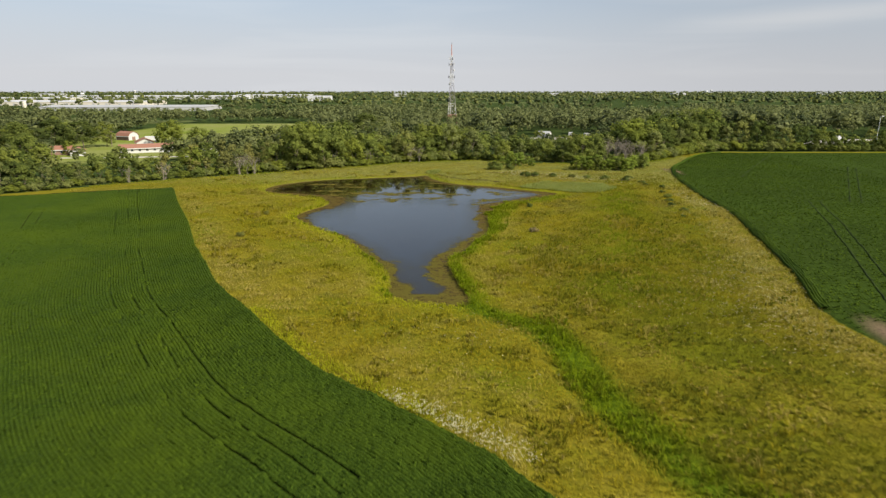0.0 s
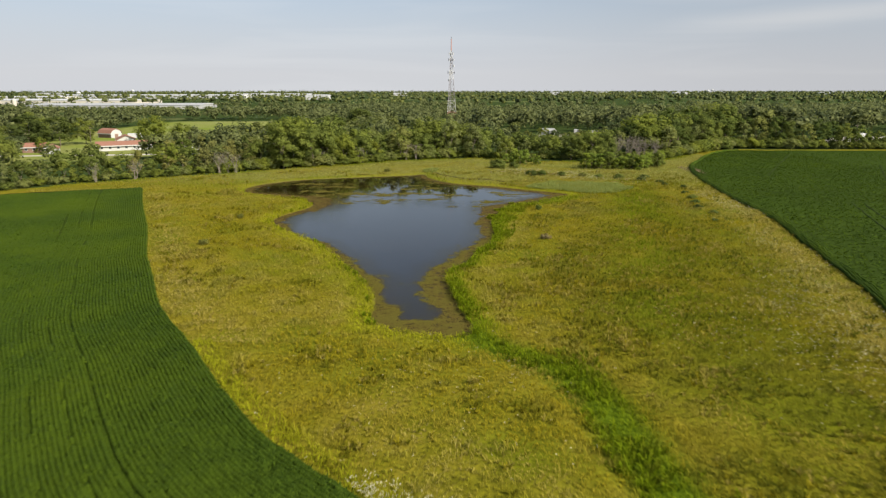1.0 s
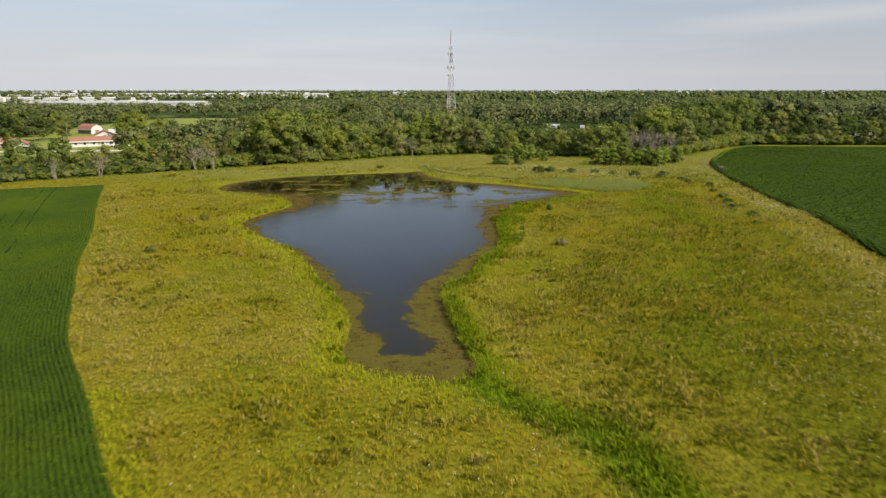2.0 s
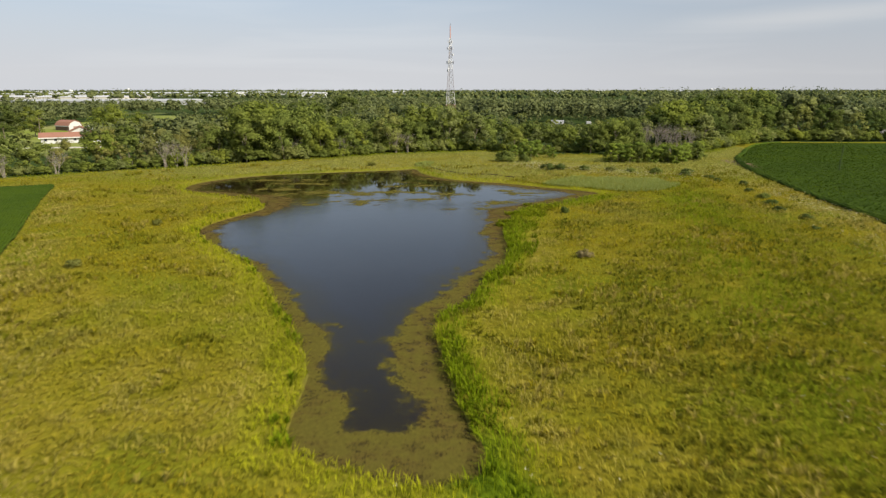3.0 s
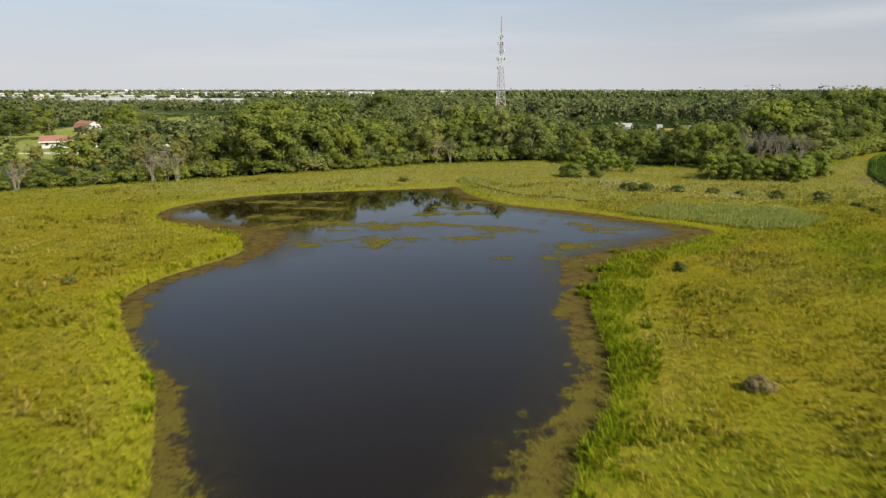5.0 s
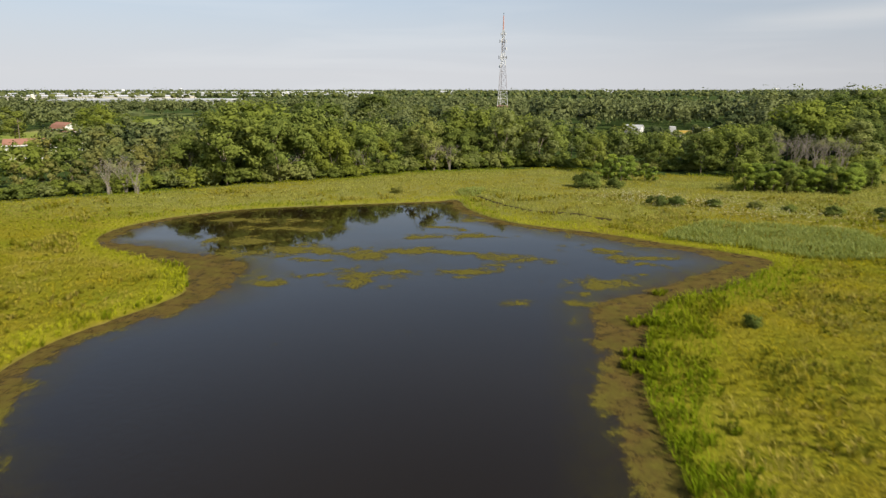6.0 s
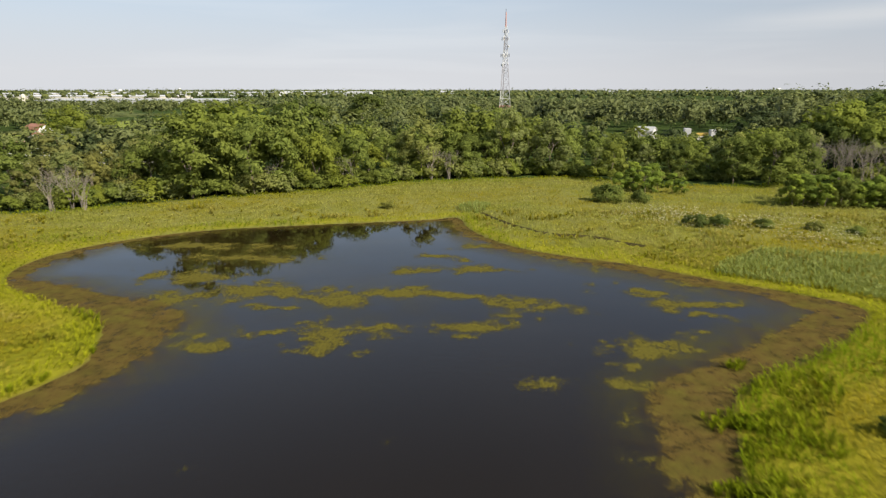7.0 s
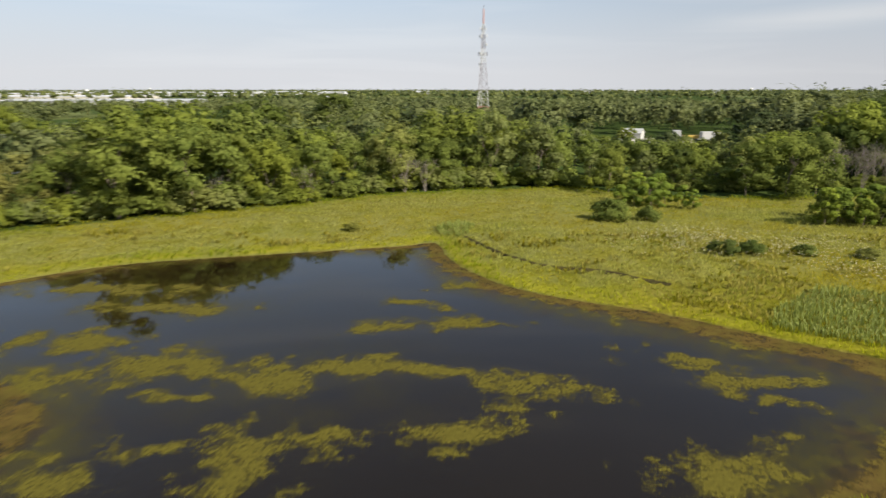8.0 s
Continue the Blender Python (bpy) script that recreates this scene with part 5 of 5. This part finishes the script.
M_GRAVEL = flat_mat("pale_gravel", (0.38, 0.35, 0.30), (0.50, 0.47, 0.41), 0.9, 0.8)
M_TRACTOR = flat_mat("yellow_machine_paint", (0.34, 0.24, 0.05), (0.42, 0.30, 0.07), 0.4)


def house(name, x, y, rz, w, d, wall_h, roof_h, wall_mat, roof_mat, label, category, gambrel=False, eave=0.5, windows=3, door=True, gable_mat=None):
    """A gabled building, ridge along its own x."""
    e = thing(name, x, y, 0.6, label, category, "", rz)
    bm = bmesh.new()
    t = 0.25
    box(bm, -w / 2, w / 2, -d / 2, -d / 2 + t, 0, wall_h)
    box(bm, -w / 2, w / 2, d / 2 - t, d / 2, 0, wall_h)
    part("wall", bm, wall_mat, e)
    prof = [(-d / 2, wall_h), (-d / 2 * 0.72, wall_h + roof_h * 0.62), (0, wall_h + roof_h), (d / 2 * 0.72, wall_h + roof_h * 0.62), (d / 2, wall_h)] if gambrel else [(-d / 2, wall_h), (0, wall_h + roof_h), (d / 2, wall_h)]
    for s in (-1, 1):
        bm = bmesh.new()
        xa, xb = s * w / 2, s * (w / 2 - t)
        ring = [(-d / 2, 0)] + prof + [(d / 2, 0)]
        fa = [bm.verts.new((xa, p_, q_)) for p_, q_ in ring]
        fb = [bm.verts.new((xb, p_, q_)) for p_, q_ in ring]
        bm.faces.new(fa)
        bm.faces.new(fb[::-1])
        for i in range(len(ring)):
            bm.faces.new((fa[i], fa[(i + 1) % len(ring)], fb[(i + 1) % len(ring)], fb[i]))
        bmesh.ops.recalc_face_normals(bm, faces=bm.faces)
        part("gable_wall", bm, gable_mat or wall_mat, e)
    bm = bmesh.new()
    out = [(prof[0][0] - eave, prof[0][1] - eave * 0.35)] + prof[1:-1] + [(prof[-1][0] + eave, prof[-1][1] - eave * 0.35)]
    for (p0, q0), (p1, q1) in zip(out[:-1], out[1:]):
        v = [bm.verts.new((xx, p_, q_ + dz)) for dz in (0.03, 0.25) for xx, p_, q_ in ((-w / 2 - eave, p0, q0), (w / 2 + eave, p0, q0), (w / 2 + eave, p1, q1), (-w / 2 - eave, p1, q1))]
        for f in ((3, 2, 1, 0), (4, 5, 6, 7), (0, 1, 5, 4), (1, 2, 6, 5), (2, 3, 7, 6), (3, 0, 4, 7)):
            bm.faces.new([v[i] for i in f])
    part("roof", bm, roof_mat, e)
    bm = bmesh.new()
    box(bm, -w / 2 - eave, w / 2 + eave, -d / 2 - eave - 0.06, -d / 2 - eave, wall_h - eave * 0.35 - 0.15, wall_h - eave * 0.35 + 0.28)
    part("fascia", bm, M_SIDING, e)
    for i in range(windows):
        wx = -w / 2 + w * (i + 0.5) / windows
        win = part("window", (lambda b_: (box(b_, wx - 0.6, wx + 0.6, -d / 2 - 0.04, -d / 2 + 0.02, 1.0, 2.2), b_)[1])(bmesh.new()), M_SIDING, e)
        part("pane", (lambda b_: (box(b_, wx - 0.5, wx + 0.5, -d / 2 - 0.06, -d / 2 - 0.045, 1.1, 2.1), b_)[1])(bmesh.new()), M_GLASS, win)
    if door:
        part("door", (lambda b_: (box(b_, w / 2 + 0.003, w / 2 + 0.06, -1.1, 1.1, 0.05, min(2.6, wall_h - 0.1)), b_)[1])(bmesh.new()), M_BRICK if gable_mat else M_ROOF_GREY, e)
    return e


house("barn", -186, 393, -28, 11, 7, 2.4, 2.7, M_BRICK, M_ROOF, "barn with brown gambrel roof and white gable end", "barn", True, 0.3, 0, True, M_SIDING)
house("long_house", -141, 316, 28, 23, 7, 2.5, 1.5, M_SIDING, M_ROOF, "long low building with brown roof and white eaves", "building", False, 0.7, 7, False)
house("farmhouse", -157, 350, -62, 9, 8.5, 2.4, 2.0, M_SIDING, M_ROOF, "white gabled farmhouse with brown shingle roof", "house", False, 0.5, 2, False)
house("garage", -165.5, 300, -68, 7, 5.6, 2.4, 1.3, M_SIDING, M_ROOF, "white garage with low brown roof", "garage", False, 0.4, 1, True)
house("cottage", -175, 305, 15, 9, 6, 2.4, 1.6, M_BRICK, M_ROOF, "brown brick cottage beside the white garage", "house", False, 0.4, 3, False)
house("farmhouse", -112, 318, -60, 9, 8, 3.0, 2.8, M_SIDING, M_ROOF, "white gabled house half hidden by trees", "house", False, 0.5, 2, False)
house("cottage", -72, 356, 10, 10, 8, 3.0, 2.6, M_SIDING, M_ROOF_GREY, "grey-roofed house half hidden by trees", "house", False, 0.4, 3, False)
house("shed", 66, 408, -30, 7, 5, 2.6, 1.5, M_SIDING, M_ROOF_GREY, "white metal-roofed shed in the wood", "shed", False, 0.3, 0, True)
house("farmhouse", -236, 352, 30, 12, 9, 3.0, 2.8, M_SIDING, M_ROOF, "white house with a brown roof among trees", "house", False, 0.5, 3, False)


def trailer(x, y, rz, L, h, mat, label):
    e = thing("trailer", x, y, 0.6, label, "trailer", "", rz)
    bm = bmesh.new()
    box(bm, -L / 2, L / 2, -1.25, 1.25, 1.0, 1.0 + h)
    bmesh.ops.bevel(bm, geom=bm.edges[:], offset=0.08, segments=1, affect="EDGES")
    part("body", bm, mat, e)
    for wx in (-L * 0.32, L * 0.30):
        for s in (-1.1, 1.1):
            bm = bmesh.new()
            tube(bm, (wx, s - 0.15, 0.5), (wx, s + 0.15, 0.5), 0.5, 0.5, 12)
            part("wheel", bm, M_DARK, e)


trailer(92, 398, 5, 7, 2.7, M_ROOF_GREY, "pale grey box trailer parked on gravel")
trailer(81.5, 404, 80, 5, 2.8, M_ROOF_GREY, "pale grey box trailer parked on gravel")
trailer(86, 401, 0, 6, 1.2, M_TRACTOR, "yellow farm machine parked on gravel")
trailer(-165, 378, 10, 7, 2.4, M_PALE, "white caravan parked in the farm meadow")
trailer(234, 380, 10, 5, 2.2, M_PALE, "white van parked at the gravel lot")


def pad(name, pts, mat, label, z=0.64):
    bm = bmesh.new()
    lo = [bm.verts.new((x, y, z - 0.1)) for x, y in pts]
    hi = [bm.verts.new((x, y, z + 0.18)) for x, y in pts]
    bm.faces.new(hi)
    for i in range(len(pts)):
        bm.faces.new((lo[i], lo[(i + 1) % len(pts)], hi[(i + 1) % len(pts)], hi[i]))
    bmesh.ops.recalc_face_normals(bm, faces=bm.faces)
    tagged(part(name, bm, mat), label, "pavement", "", "structure")


pad("road", [(-182, 284), (-150, 288), (-120, 292), (-90, 300), (-90, 303.5), (-120, 296), (-150, 292), (-182, 288)], M_GRAVEL, "pale gravel lane past the farmhouses")
pad("pavement", [(56, 388), (98, 390), (102, 410), (62, 414), (54, 402)], M_GRAVEL, "pale gravel yard by the sheds")
pad("pavement_lot", [(196, 344), (232, 372), (258, 384), (262, 394), (240, 400), (220, 384), (204, 364)], M_GRAVEL, "pale gravel lot behind the trees")


def pole(x, y, h, label, lamp=True, mat=None):
    e = thing("utility_pole", x, y, 0.5, label, "pole")
    bm = bmesh.new()
    tube(bm, (0, 0, 0), (0.3, 0, h), 0.17, 0.12, 8)
    part("post", bm, mat or M_BARK, e)
    bm = bmesh.new()
    if lamp:
        tube(bm, (0.3, 0, h - 0.2), (1.3, -0.4, h + 0.2), 0.08, 0.08, 5)
        box(bm, 0.8, 1.9, -0.7, -0.1, h, h + 0.45)
        part("lamp_head", bm, M_PALE, e)
    else:
        box(bm, -1.1, 1.7, -0.08, 0.08, h - 0.9, h - 0.7)
        part("crossarm", bm, M_BARK, e)


pole(261, 388, 14, "pale leaning lamp pole beside the gravel lot", True, M_PALE)
pole(234, 384, 8, "thin pole at the gravel lot", False)
pole(-172, 345, 9, "wooden utility pole in the farm meadow", False)


# ---- far buildings ----
def warehouse(x, y, w, d, h, rz, mat, label, doors=8):
    e = thing("warehouse", x, y, 0.4, label, "warehouse", "warehouses on the plain", rz)
    bm = bmesh.new()
    box(bm, -w / 2, w / 2, -d / 2, d / 2, 0, h)
    part("wall", bm, mat, e)
    bm = bmesh.new()
    v = [bm.verts.new(c) for c in ((-w / 2 - .5, -d / 2 - .5, h + .05), (w / 2 + .5, -d / 2 - .5, h + .05), (w / 2 + .5, d / 2 + .5, h + .05), (-w / 2 - .5, d / 2 + .5, h + .05), (-w / 2, 0, h + 2.0), (w / 2, 0, h + 2.0))]
    for f in ((0, 1, 5, 4), (2, 3, 4, 5), (0, 4, 3), (1, 2, 5), (3, 2, 1, 0)):
        bm.faces.new([v[i] for i in f])
    part("roof", bm, M_ROOF_GREY if mat == M_ROOF_GREY else M_PALE, e)
    for i in range(doors):
        bm = bmesh.new()
        wx = -w / 2 + w * (i + 0.5) / doors
        box(bm, wx - 2, wx + 2, -d / 2 - 0.12, -d / 2 - 0.01, 0.1, 4.5)
        part("dock_door", bm, M_ROOF_GREY, e)


warehouse(-438, 955, 225, 90, 5.5, 4, M_ROOF_GREY, "long pale grey warehouse beyond the farm")
warehouse(-700, 1250, 330, 120, 7, 0, M_CREAM, "huge cream-coloured warehouse on the plain", 14)
warehouse(-1050, 1600, 330, 130, 8, 0, M_CREAM, "huge cream-coloured warehouse on the plain", 12)
warehouse(-820, 1950, 520, 140, 9, 0, M_PALE, "huge white warehouse far out on the plain", 16)
warehouse(-560, 2300, 260, 120, 9, 0, M_PALE, "white warehouse far out on the plain", 10)
warehouse(-295, 1660, 55, 40, 11, 0, M_PALE, "white block building on the plain", 4)
for i, (x, y, w_) in enumerate(((500, 2900, 90), (1120, 3100, 110), (1850, 3200, 90), (-150, 2600, 100), (2100, 3500, 100), (-1500, 2600, 160), (900, 3700, 120))):
    warehouse(x, y, w_ * 0.55, 40, 9, 0, M_PALE, "small white building near the horizon", 3)


def water_tower(x, y, h):
    e = thing("water_tower", x, y, 0.5, "white water tower near the horizon", "water tower", "water towers on the plain")
    bm = bmesh.new()
    tube(bm, (0, 0, 0), (0, 0, h), 3.0, 2.2, 12)
    part("stem", bm, M_WHITE, e)
    bm = bmesh.new()
    bmesh.ops.create_uvsphere(bm, u_segments=16, v_segments=10, radius=6.5)
    bmesh.ops.scale(bm, vec=(1, 1, 0.7), verts=bm.verts)
    bmesh.ops.translate(bm, vec=(0, 0, h + 3), verts=bm.verts)
    part("tank", bm, M_WHITE, e)


for x, y, h in ((-1120, 2100, 10), (-1500, 3300, 14), (1150, 2850, 14), (1560, 3800, 16)):
    water_tower(x, y, h)
bm = bmesh.new()
tube(bm, (0, 0, 0), (0, 0, 12), 2.6, 2.6, 16)
tube(bm, (0, 0, 12), (0, 0, 13.2), 2.6, 0.9, 16)
silo = part("silo", bm, M_CREAM)
silo.location = (-560, 900, 0.5)
tagged(silo, "cream concrete silo beyond the wood", "silo")
